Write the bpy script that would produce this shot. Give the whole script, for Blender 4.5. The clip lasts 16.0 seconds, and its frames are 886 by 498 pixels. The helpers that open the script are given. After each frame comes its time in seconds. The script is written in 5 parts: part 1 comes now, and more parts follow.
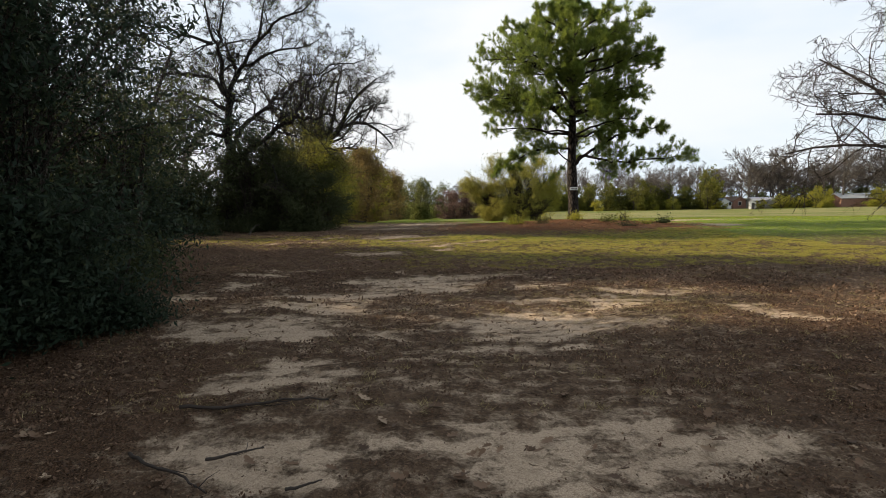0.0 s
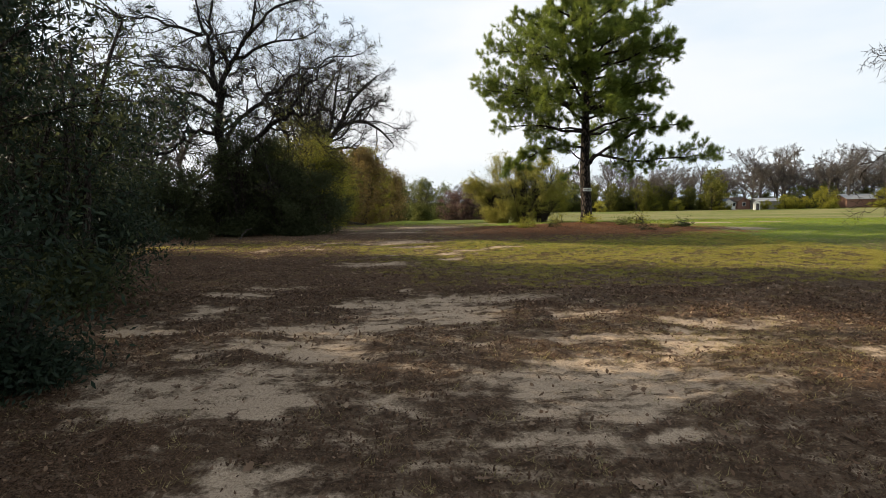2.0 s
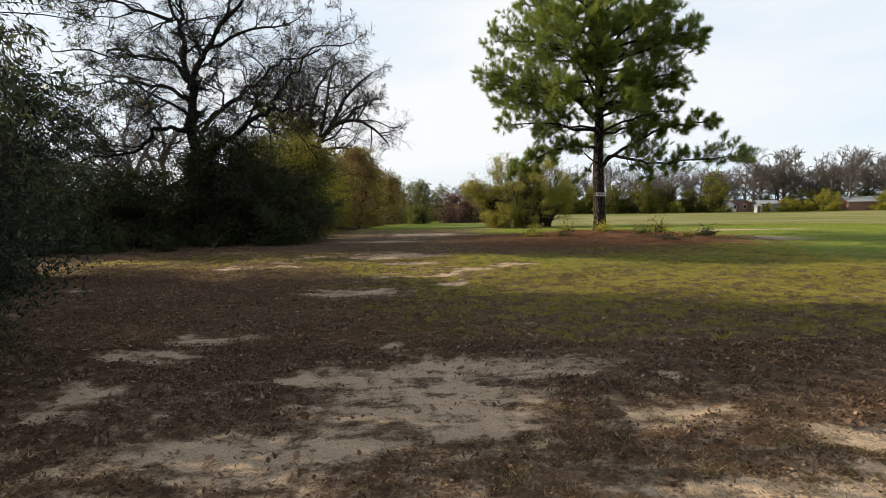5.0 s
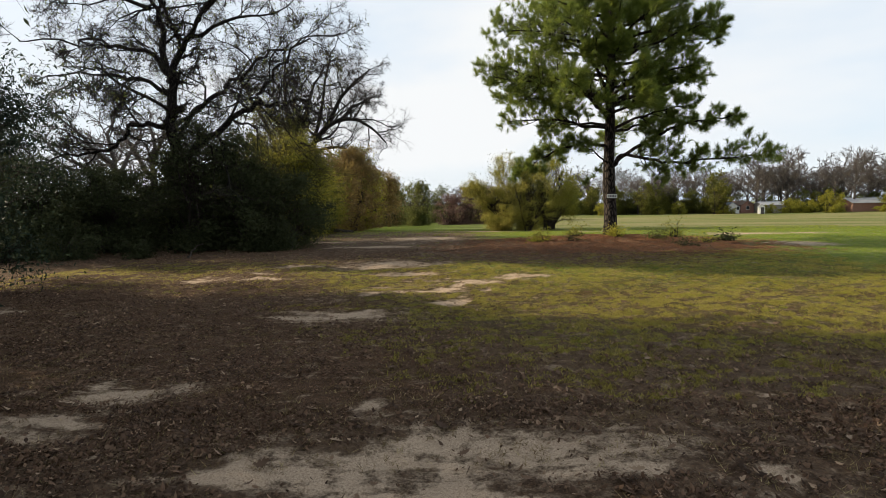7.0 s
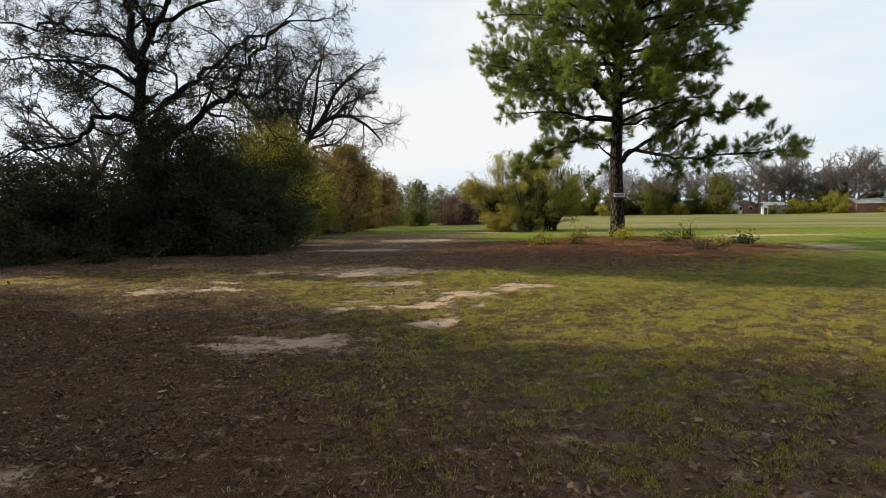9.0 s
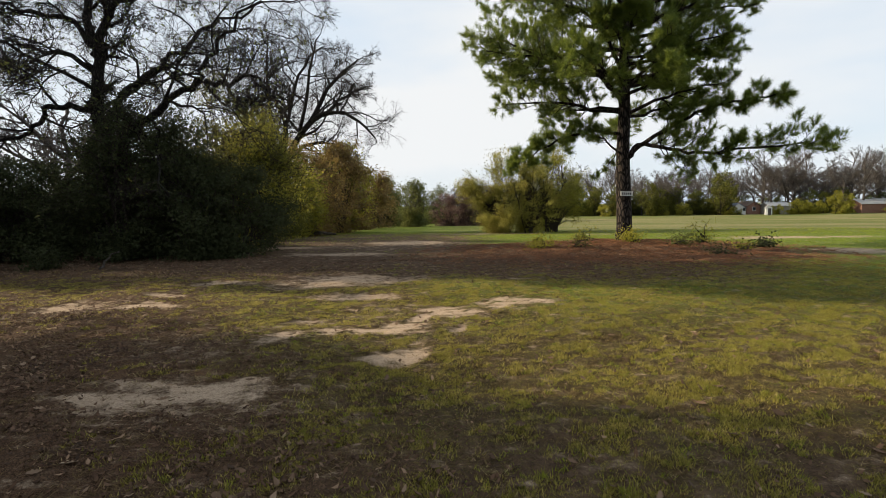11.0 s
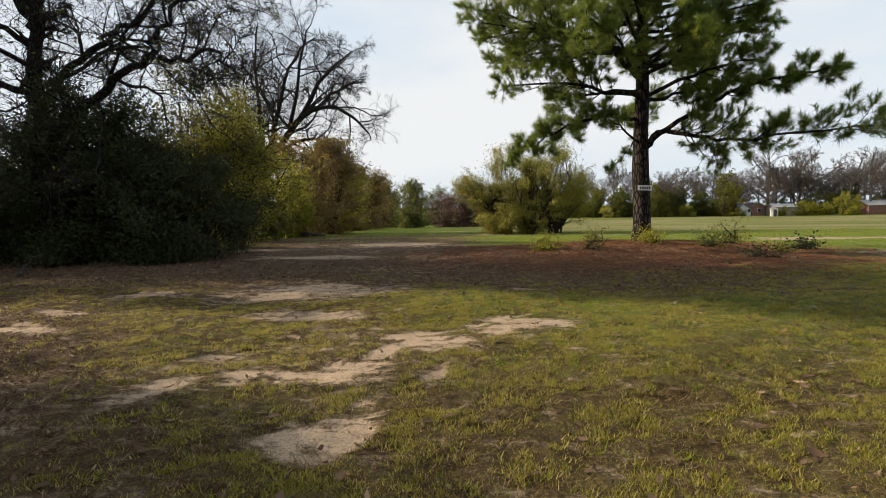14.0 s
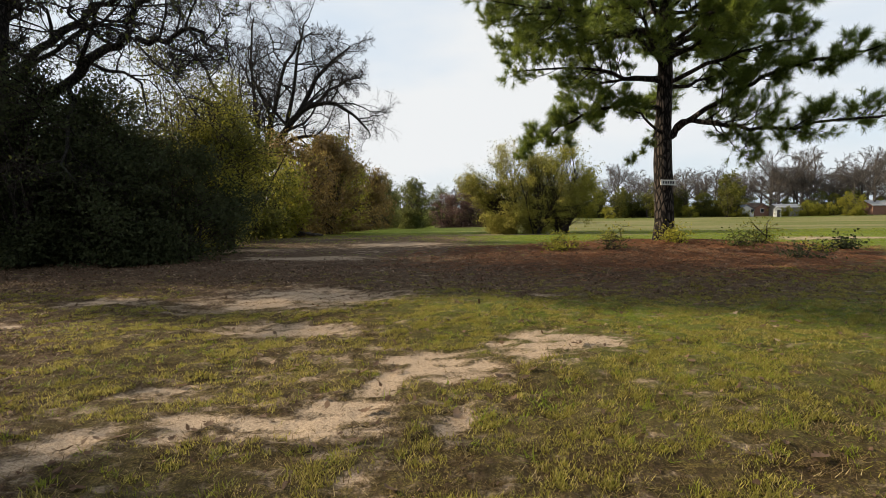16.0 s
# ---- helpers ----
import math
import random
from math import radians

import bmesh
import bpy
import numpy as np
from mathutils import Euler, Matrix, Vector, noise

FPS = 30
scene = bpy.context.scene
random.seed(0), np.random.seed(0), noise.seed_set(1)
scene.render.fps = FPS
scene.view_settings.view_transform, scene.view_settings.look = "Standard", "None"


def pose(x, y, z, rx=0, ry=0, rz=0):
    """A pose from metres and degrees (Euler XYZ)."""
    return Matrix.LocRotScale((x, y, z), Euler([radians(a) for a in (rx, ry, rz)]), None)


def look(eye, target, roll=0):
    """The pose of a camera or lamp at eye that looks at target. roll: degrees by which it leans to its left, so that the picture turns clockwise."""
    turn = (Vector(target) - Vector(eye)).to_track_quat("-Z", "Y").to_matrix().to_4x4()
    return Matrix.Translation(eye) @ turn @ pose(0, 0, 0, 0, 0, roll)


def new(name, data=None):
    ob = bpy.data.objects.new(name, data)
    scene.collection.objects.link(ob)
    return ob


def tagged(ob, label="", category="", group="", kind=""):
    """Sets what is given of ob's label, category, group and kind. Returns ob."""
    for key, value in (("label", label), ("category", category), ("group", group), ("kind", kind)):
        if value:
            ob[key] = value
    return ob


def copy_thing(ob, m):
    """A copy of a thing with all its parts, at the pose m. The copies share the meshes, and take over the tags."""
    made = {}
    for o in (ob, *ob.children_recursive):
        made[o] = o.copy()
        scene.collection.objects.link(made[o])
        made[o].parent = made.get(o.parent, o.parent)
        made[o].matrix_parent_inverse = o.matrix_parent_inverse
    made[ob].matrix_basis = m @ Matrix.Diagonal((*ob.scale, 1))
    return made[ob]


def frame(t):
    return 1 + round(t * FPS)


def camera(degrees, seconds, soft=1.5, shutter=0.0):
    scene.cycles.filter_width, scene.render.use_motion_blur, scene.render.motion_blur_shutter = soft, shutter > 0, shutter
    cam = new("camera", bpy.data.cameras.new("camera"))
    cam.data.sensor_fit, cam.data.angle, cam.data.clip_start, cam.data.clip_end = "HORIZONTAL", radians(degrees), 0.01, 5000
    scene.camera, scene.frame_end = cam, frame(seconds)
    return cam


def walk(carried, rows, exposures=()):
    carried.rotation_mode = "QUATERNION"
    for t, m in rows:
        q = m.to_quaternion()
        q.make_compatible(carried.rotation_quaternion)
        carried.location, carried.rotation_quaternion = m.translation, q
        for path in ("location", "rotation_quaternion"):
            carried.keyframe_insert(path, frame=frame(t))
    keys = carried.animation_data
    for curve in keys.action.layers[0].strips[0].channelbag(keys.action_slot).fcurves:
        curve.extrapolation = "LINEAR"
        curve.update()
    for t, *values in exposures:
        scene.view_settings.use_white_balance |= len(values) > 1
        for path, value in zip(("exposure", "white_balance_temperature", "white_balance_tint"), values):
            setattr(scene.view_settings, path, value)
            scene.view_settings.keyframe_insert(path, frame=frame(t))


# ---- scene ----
cam = camera(82.7, 16.0, soft=0.75)
METRES, EYE, TILT, LEAN, TURN = 12.295, 1.3, 0.0, 0.0, 0.0
ROWS = [
    (0.0, 0.0, 0.0, 0.0, -0.08, -5.32, 0.86),
    (0.5, 0.0026, 0.03, 0.0002, -0.06, -5.29, 0.83),
    (1.0, -0.002, 0.0626, 0.0018, -0.06, -5.25, 0.81),
    (1.5, -0.0096, 0.0932, 0.0036, -0.04, -5.26, 0.81),
    (2.0, -0.0174, 0.1269, 0.0059, -0.03, -5.27, 0.85),
    (2.5, -0.0266, 0.1613, 0.0078, -0.03, -5.31, 0.83),
    (3.0, -0.0321, 0.1971, 0.0112, -0.19, -5.33, 0.83),
    (3.5, -0.0279, 0.2295, 0.0129, -0.41, -5.29, 0.83),
    (4.0, -0.0222, 0.2595, 0.0156, -0.38, -5.23, 0.79),
    (6.5, -0.0211, 0.413, 0.0276, -0.35, -5.09, 0.67),
    (7.0, -0.0186, 0.4438, 0.0272, -0.33, -5.07, 0.67),
    (7.5, -0.0149, 0.4748, 0.0246, -0.32, -5.05, 0.65),
    (8.0, -0.0093, 0.5058, 0.0209, -0.3, -5.02, 0.64),
    (8.5, -0.0034, 0.5379, 0.0216, -0.29, -5.02, 0.65),
    (9.0, 0.0041, 0.5721, 0.0245, -0.27, -5.03, 0.64),
    (11.5, 0.0408, 0.7394, 0.0199, -0.12, -4.95, 0.62),
    (12.0, 0.0459, 0.7705, 0.018, -0.09, -4.92, 0.63),
    (12.5, 0.0541, 0.7997, 0.015, -0.08, -4.87, 0.64),
    (13.0, 0.0583, 0.8283, 0.0134, -0.07, -4.86, 0.61),
    (13.5, 0.0595, 0.8576, 0.0105, -0.05, -4.83, 0.61),
    (14.0, 0.0582, 0.8833, 0.0068, -0.03, -4.76, 0.62),
    (14.5, 0.0551, 0.9074, 0.004, -0.04, -4.74, 0.62),
    (15.0, 0.0525, 0.9324, 0.0013, -0.03, -4.71, 0.61),
    (15.5, 0.0499, 0.9575, -0.0007, -0.03, -4.7, 0.6),
    (16.0, 0.0467, 0.9837, -0.0034, -0.03, -4.65, 0.64),
]
walk(cam, [(t, pose(0, 0, EYE, TILT, LEAN, TURN) @ pose(METRES * x, METRES * y, METRES * z, 90 + pitch, roll, yaw)) for t, x, y, z, yaw, pitch, roll in ROWS],
     exposures=[(0.0, 0.9), (16.0, 0.71)])

# ---- world, sun ----
SUN_AZ, SUN_EL = -76.0, 26.0          # degrees: clockwise from straight ahead; above the ground
world = bpy.data.worlds.new("sky")
scene.world = world
world.use_nodes = True
wn, wl = world.node_tree.nodes, world.node_tree.links
wn.clear()
sky = wn.new("ShaderNodeTexSky")
sky.sky_type, sky.sun_disc = "NISHITA", False
sky.sun_elevation, sky.sun_rotation = radians(SUN_EL), radians(SUN_AZ)
sky.air_density, sky.dust_density, sky.ozone_density = 1.0, 1.6, 1.2
w_geo = wn.new("ShaderNodeTexCoord")
w_map = wn.new("ShaderNodeMapping")
w_map.inputs["Scale"].default_value = (1.2, 0.8, 3.4)
w_map.inputs["Rotation"].default_value = (0.0, radians(28), radians(20))
w_noise = wn.new("ShaderNodeTexNoise")
w_noise.inputs["Scale"].default_value = 1.1
w_noise.inputs["Detail"].default_value = 5.0
w_noise.inputs["Roughness"].default_value = 0.5
w_ramp = wn.new("ShaderNodeMapRange")
w_ramp.interpolation_type = "SMOOTHSTEP"
w_ramp.inputs["From Min"].default_value, w_ramp.inputs["From Max"].default_value = 0.36, 0.66
w_ramp.inputs["To Min"].default_value, w_ramp.inputs["To Max"].default_value = 0.1, 0.9
w_mix = wn.new("ShaderNodeMix")
w_mix.data_type = "RGBA"
w_mix.inputs["B"].default_value = (5.9, 6.02, 6.1, 1)   # thin high cloud
w_veil = wn.new("ShaderNodeMix")
w_veil.data_type = "RGBA"
w_veil.inputs["Factor"].default_value = 0.7
w_veil.inputs["B"].default_value = (4.5, 5.6, 6.7, 1)    # pale winter blue
w_bg = wn.new("ShaderNodeBackground")
w_bg.inputs["Strength"].default_value = 0.09
w_out = wn.new("ShaderNodeOutputWorld")
wl.new(w_geo.outputs["Generated"], w_map.inputs["Vector"])
wl.new(w_map.outputs["Vector"], w_noise.inputs["Vector"])
wl.new(w_noise.outputs["Fac"], w_ramp.inputs["Value"])
w_dot = wn.new("ShaderNodeVectorMath")
w_dot.operation = "DOT_PRODUCT"
w_dot.inputs[1].default_value = (math.sin(radians(SUN_AZ)), math.cos(radians(SUN_AZ)), 0.0)
w_glare = wn.new("ShaderNodeMapRange")
w_glare.inputs["From Min"].default_value, w_glare.inputs["From Max"].default_value = -0.2, 0.9
w_glare.inputs["To Min"].default_value, w_glare.inputs["To Max"].default_value = 0.0, 0.6
w_sum = wn.new("ShaderNodeMath")
w_sum.operation, w_sum.use_clamp = "ADD", True
wl.new(w_geo.outputs["Generated"], w_dot.inputs[0])
wl.new(w_dot.outputs["Value"], w_glare.inputs["Value"])
wl.new(w_ramp.outputs["Result"], w_sum.inputs[0])
wl.new(w_glare.outputs["Result"], w_sum.inputs[1])
wl.new(w_sum.outputs[0], w_mix.inputs["Factor"])
wl.new(sky.outputs["Color"], w_veil.inputs["A"])
wl.new(w_veil.outputs["Result"], w_mix.inputs["A"])
wl.new(w_mix.outputs["Result"], w_bg.inputs["Color"])
wl.new(w_bg.outputs["Background"], w_out.inputs["Surface"])

sun = new("sun", bpy.data.lights.new("sun", "SUN"))
sun.data.energy, sun.data.angle, sun.data.color = 5.0, radians(0.55), (1.0, 0.85, 0.62)
_a, _e = radians(SUN_AZ), radians(SUN_EL)
TO_SUN = Vector((math.sin(_a) * math.cos(_e), math.cos(_a) * math.cos(_e), math.sin(_e)))
sun.matrix_world = look(TO_SUN * 100, (0, 0, 0))


# ---- materials ----
class Nodes:
    """A material's node tree, with short calls to add nodes."""

    def __init__(self, name):
        self.mat = bpy.data.materials.new(name)
        self.mat.use_nodes = True
        self.n, self.l = self.mat.node_tree.nodes, self.mat.node_tree.links
        self.n.clear()
        self.out = self.n.new("ShaderNodeOutputMaterial")
        self.coord = self.n.new("ShaderNodeTexCoord").outputs["Object"]

    def put(self, socket, value):
        if isinstance(value, bpy.types.NodeSocket):
            self.l.new(value, socket)
        elif isinstance(value, tuple) and len(value) == 3 and socket.type == "RGBA":
            socket.default_value = (*value, 1)
        else:
            socket.default_value = value

    def noise(self, scale, detail=3.0, rough=0.55, vector=None, stretch=None):
        v = vector or self.coord
        if stretch:
            m = self.n.new("ShaderNodeMapping")
            m.inputs["Scale"].default_value = stretch
            self.l.new(v, m.inputs["Vector"])
            v = m.outputs["Vector"]
        t = self.n.new("ShaderNodeTexNoise")
        t.inputs["Scale"].default_value, t.inputs["Detail"].default_value, t.inputs["Roughness"].default_value = scale, detail, rough
        self.l.new(v, t.inputs["Vector"])
        return t.outputs["Fac"]

    def cells(self, scale, feature="F1", out="Distance", vector=None):
        t = self.n.new("ShaderNodeTexVoronoi")
        t.feature = feature
        t.inputs["Scale"].default_value = scale
        self.l.new(vector or self.coord, t.inputs["Vector"])
        return t.outputs[out]

    def math(self, op, a, b=0.0, clamp=False):
        m = self.n.new("ShaderNodeMath")
        m.operation, m.use_clamp = op, clamp
        self.put(m.inputs[0], a)
        self.put(m.inputs[1], b)
        return m.outputs[0]

    def step(self, value, low, high, to_low=0.0, to_high=1.0):
        m = self.n.new("ShaderNodeMapRange")
        m.interpolation_type = "SMOOTHSTEP"
        self.put(m.inputs["Value"], value)
        for key, v in (("From Min", low), ("From Max", high), ("To Min", to_low), ("To Max", to_high)):
            m.inputs[key].default_value = v
        return m.outputs["Result"]

    def mix(self, fac, a, b, blend="MIX"):
        m = self.n.new("ShaderNodeMix")
        m.data_type, m.blend_type = "RGBA", blend
        self.put(m.inputs["Factor"], fac)
        self.put(m.inputs["A"], a)
        self.put(m.inputs["B"], b)
        return m.outputs["Result"]

    def attr(self, name):
        a = self.n.new("ShaderNodeAttribute")
        a.attribute_name = name
        return a.outputs["Fac"]

    def island(self):
        return self.n.new("ShaderNodeNewGeometry").outputs["Random Per Island"]

    def object_random(self):
        return self.n.new("ShaderNodeObjectInfo").outputs["Random"]

    def bump(self, height, strength=0.5, distance=0.02):
        b = self.n.new("ShaderNodeBump")
        b.inputs["Strength"].default_value, b.inputs["Distance"].default_value = strength, distance
        self.l.new(height, b.inputs["Height"])
        return b.outputs["Normal"]

    def surface(self, colour, rough=0.8, normal=None, metal=0.0, specular=0.3, through_light=0.0, through_tint=None):
        p = self.n.new("ShaderNodeBsdfPrincipled")
        self.put(p.inputs["Base Color"], colour)
        self.put(p.inputs["Roughness"], rough)
        p.inputs["Metallic"].default_value = metal
        p.inputs["Specular IOR Level"].default_value = specular
        if normal:
            self.l.new(normal, p.inputs["Normal"])
        shader = p.outputs["BSDF"]
        if through_light:
            t = self.n.new("ShaderNodeBsdfTranslucent")
            self.put(t.inputs["Color"], through_tint or colour)
            m = self.n.new("ShaderNodeMixShader")
            m.inputs["Fac"].default_value = through_light
            self.l.new(shader, m.inputs[1])
            self.l.new(t.outputs["BSDF"], m.inputs[2])
            shader = m.outputs["Shader"]
        self.l.new(shader, self.out.inputs["Surface"])
        return self.mat


def leaf_material(name, dark, mid, light, through_light=0.35, rough=0.5, specular=0.35, pale=0.72):
    """Leaves: each its own shade, between two greens and a yellowed one."""
    k = Nodes(name)
    r = k.island()
    c = k.mix(k.step(r, 0.0, 0.75), dark, mid)
    c = k.mix(k.step(r, pale, 1.0), c, light)
    c = k.mix(k.step(k.noise(0.9, 2), 0.35, 0.7, 0.0, 0.45), c, mid)
    c = k.mix(k.math("MULTIPLY", k.object_random(), 0.25), c, dark)
    return k.surface(c, rough, specular=specular, through_light=through_light, through_tint=k.mix(0.5, c, light))


def bark_material(name, dark, light, scale=9.0, moss=None):
    k = Nodes(name)
    squash = k.n.new("ShaderNodeMapping")
    squash.inputs["Scale"].default_value = (1, 1, 0.3)
    k.l.new(k.coord, squash.inputs["Vector"])
    cracks = k.step(k.cells(scale * 1.5, "DISTANCE_TO_EDGE", vector=squash.outputs["Vector"]), 0.02, 0.22)
    plates = k.math("MULTIPLY", cracks, k.noise(scale, 5, 0.65, stretch=(1, 1, 0.28)))
    fine = k.noise(scale * 7, 3)
    c = k.mix(k.step(plates, 0.1, 0.6), dark, light)
    c = k.mix(k.math("MULTIPLY", fine, 0.5), c, dark)
    if moss:
        c = k.mix(k.step(k.noise(2.3, 4), 0.52, 0.68, 0.0, 0.7), c, moss)
    return k.surface(c, 0.95, k.bump(plates, 1.0, 0.05), specular=0.1)


def plain_material(name, colour, rough=0.7, grime=0.25, scale=3.0, metal=0.0):
    k = Nodes(name)
    dark = tuple(v * 0.55 for v in colour)
    c = k.mix(k.step(k.noise(scale, 5), 0.4, 0.75, 0.0, grime), colour, dark)
    c = k.mix(k.math("MULTIPLY", k.noise(scale * 14, 2), grime * 0.5), c, dark)
    return k.surface(c, rough, k.bump(k.noise(scale * 20, 3), 0.2, 0.004), metal=metal)


M_PINE = leaf_material("pine_needles", (0.034, 0.06, 0.014), (0.13, 0.187, 0.03), (0.29, 0.335, 0.055), 0.5, 0.5)
M_PINE_BARK = bark_material("pine_bark", (0.012, 0.01, 0.009), (0.085, 0.068, 0.058), 8.0)
M_OAK_BARK = bark_material("oak_bark", (0.014, 0.012, 0.011), (0.055, 0.048, 0.042), 9.0, (0.03, 0.034, 0.018))
M_GREY_BARK = bark_material("grey_bark", (0.065, 0.056, 0.05), (0.19, 0.165, 0.145), 12.0)
M_TWIG = bark_material("twig_bark", (0.03, 0.024, 0.02), (0.1, 0.082, 0.07), 20.0)
M_EVERGREEN = leaf_material("evergreen_leaves", (0.032, 0.039, 0.02), (0.06, 0.071, 0.033), (0.1, 0.11, 0.048), 0.38, 0.7, 0.06)
M_NARROW = leaf_material("narrow_dark_leaves", (0.012, 0.021, 0.014), (0.024, 0.038, 0.022), (0.05, 0.064, 0.035), 0.3, 0.55, 0.12)
M_OLIVE = leaf_material("olive_leaves", (0.045, 0.058, 0.018), (0.09, 0.108, 0.028), (0.18, 0.18, 0.05), 0.55, 0.55, 0.15)
M_YELLOWGREEN = leaf_material("yellow_green_leaves", (0.105, 0.115, 0.017), (0.25, 0.255, 0.034), (0.42, 0.37, 0.06), 0.6, 0.55, 0.15)
M_OLIVE_LIGHT = leaf_material("light_olive_leaves", (0.05, 0.058, 0.013), (0.115, 0.128, 0.022), (0.22, 0.2, 0.045), 0.55, 0.55, 0.15)
M_RUSSET = leaf_material("russet_leaves", (0.09, 0.052, 0.022), (0.2, 0.125, 0.045), (0.3, 0.23, 0.07), 0.55)
M_REDBROWN = leaf_material("red_brown_leaves", (0.07, 0.035, 0.03), (0.13, 0.07, 0.058), (0.19, 0.12, 0.09), 0.35)
M_FALLEN = leaf_material("fallen_leaves", (0.034, 0.02, 0.013), (0.15, 0.088, 0.053), (0.38, 0.27, 0.18), 0.2, 0.7, 0.2, 0.87)
M_MOULD = leaf_material("dark_fallen_leaves", (0.03, 0.017, 0.011), (0.1, 0.056, 0.033), (0.29, 0.19, 0.12), 0.15, 0.7, 0.15, 0.84)
M_LOBED = leaf_material("lobed_fallen_leaves", (0.06, 0.036, 0.024), (0.17, 0.106, 0.066), (0.38, 0.28, 0.19), 0.2, 0.7, 0.2, 0.78)
M_STRAW = leaf_material("pine_straw_fallen", (0.07, 0.03, 0.016), (0.17, 0.075, 0.035), (0.3, 0.16, 0.08), 0.15, 0.7, 0.2)
M_GRASS = leaf_material("grass_blades", (0.08, 0.079, 0.01), (0.225, 0.224, 0.018), (0.54, 0.43, 0.14), 0.45, 0.6, 0.2, 0.5)
M_LAWN = leaf_material("lawn_blades", (0.078, 0.115, 0.007), (0.2, 0.265, 0.014), (0.4, 0.4, 0.065), 0.45, 0.6, 0.2, 0.78)
M_FRESH = leaf_material("fresh_grass_blades", (0.11, 0.135, 0.007), (0.21, 0.245, 0.01), (0.34, 0.34, 0.04), 0.45, 0.5, 0.25)
M_THATCH = leaf_material("thatch_blades", (0.035, 0.022, 0.01), (0.13, 0.088, 0.038), (0.4, 0.31, 0.16), 0.2, 0.8, 0.1, 0.78)
M_DRYGRASS = leaf_material("dry_grass_blades", (0.1, 0.074, 0.03), (0.26, 0.2, 0.085), (0.5, 0.42, 0.22), 0.35, 0.7, 0.2)


def ground_material():
    """Sand, leaf litter, thin grass and pine straw, by the four fields that the ground carries."""
    k = Nodes("ground_surface")
    n_big, n_mid, n_fine = k.noise(1.3, 4), k.noise(6.0, 5, 0.6), k.noise(38.0, 4, 0.6)
    grit = k.noise(160.0, 3, 0.7)
    n_tiny = k.noise(110.0, 4, 0.7)
    flakes = k.cells(26.0, out="Color")
    sand = k.math("ADD", k.attr("sand"), k.math("ADD", k.math("MULTIPLY", k.math("SUBTRACT", n_mid, 0.5), 2.4), k.math("MULTIPLY", k.math("SUBTRACT", n_fine, 0.5), 1.2)))
    streak = k.noise(3.2, 4, 0.6, stretch=(0.55, 1.9, 1))
    sand = k.math("ADD", sand, k.math("MULTIPLY", k.math("SUBTRACT", streak, 0.5), 2.8))
    sand = k.step(sand, -0.28, 0.6)
    grass = k.math("ADD", k.attr("grass"), k.math("ADD", k.math("MULTIPLY", k.math("SUBTRACT", n_big, 0.5), 0.5), k.math("MULTIPLY", k.math("SUBTRACT", n_fine, 0.5), 1.1)))
    grass = k.step(grass, 0.3, 0.62)
    litter = k.mix(k.step(n_fine, 0.3, 0.7), (0.066, 0.041, 0.025), (0.2, 0.126, 0.076))
    litter = k.mix(k.step(k.noise(95.0, 4, 0.7), 0.35, 0.65, 0.0, 0.8), (0.022, 0.014, 0.009), litter)
    litter = k.mix(k.step(k.noise(15.0, 4, 0.65), 0.45, 0.62, 0.0, 0.55), litter, (0.035, 0.023, 0.016))
    litter = k.mix(0.3, litter, k.mix(flakes, (0.035, 0.023, 0.015), (0.2, 0.128, 0.08)))
    litter = k.mix(k.step(n_mid, 0.35, 0.7, 0.0, 0.45), litter, (0.165, 0.112, 0.074))
    mould = k.mix(k.step(n_tiny, 0.35, 0.65), (0.026, 0.016, 0.01), (0.14, 0.084, 0.05))
    litter = k.mix(k.step(k.math("ADD", k.attr("mould"), k.math("SUBTRACT", n_mid, 0.5)), 0.25, 0.75), litter, mould)
    straw = k.mix(k.step(k.noise(60, 3), 0.3, 0.7), (0.085, 0.042, 0.024), (0.21, 0.11, 0.062))
    litter = k.mix(k.step(k.math("ADD", k.attr("straw"), k.math("SUBTRACT", n_mid, 0.5)), 0.2, 0.7), litter, straw)
    soil = k.mix(k.step(n_tiny, 0.42, 0.62), (0.026, 0.019, 0.007), (0.17, 0.13, 0.04))
    soil = k.mix(k.step(k.noise(17.0, 4, 0.65), 0.42, 0.56, 0.0, 0.85), soil, (0.03, 0.019, 0.01))
    lawn = k.mix(k.step(n_tiny, 0.3, 0.7), (0.06, 0.092, 0.007), (0.155, 0.215, 0.015))
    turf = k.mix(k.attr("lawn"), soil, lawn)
    turf = k.mix(k.step(n_big, 0.35, 0.75, 0.0, 0.3), turf, (0.17, 0.14, 0.06))
    field = k.mix(k.step(k.noise(0.09, 4, stretch=(0.3, 1, 1)), 0.35, 0.65), (0.095, 0.112, 0.025), (0.17, 0.16, 0.068))
    turf = k.mix(k.attr("field"), turf, field)
    sand_c = k.mix(k.step(grit, 0.25, 0.75), (0.252, 0.181, 0.126), (0.46, 0.358, 0.254))
    sand_c = k.mix(k.step(n_big, 0.3, 0.75, 0.0, 0.35), sand_c, (0.24, 0.175, 0.125))
    sand_c = k.mix(k.step(k.noise(70.0, 4, 0.75), 0.5, 0.64, 0.0, 0.6), sand_c, (0.1, 0.068, 0.05))
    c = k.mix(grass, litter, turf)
    c = k.mix(k.math("MULTIPLY", sand, k.step(n_fine, 0.22, 0.5, 0.55, 1.0)), c, sand_c)
    relief = k.math("ADD", k.math("ADD", n_fine, k.math("MULTIPLY", n_tiny, 0.5)), k.math("ADD", k.math("MULTIPLY", k.cells(30.0), 0.7), k.math("MULTIPLY", n_mid, 1.2)))
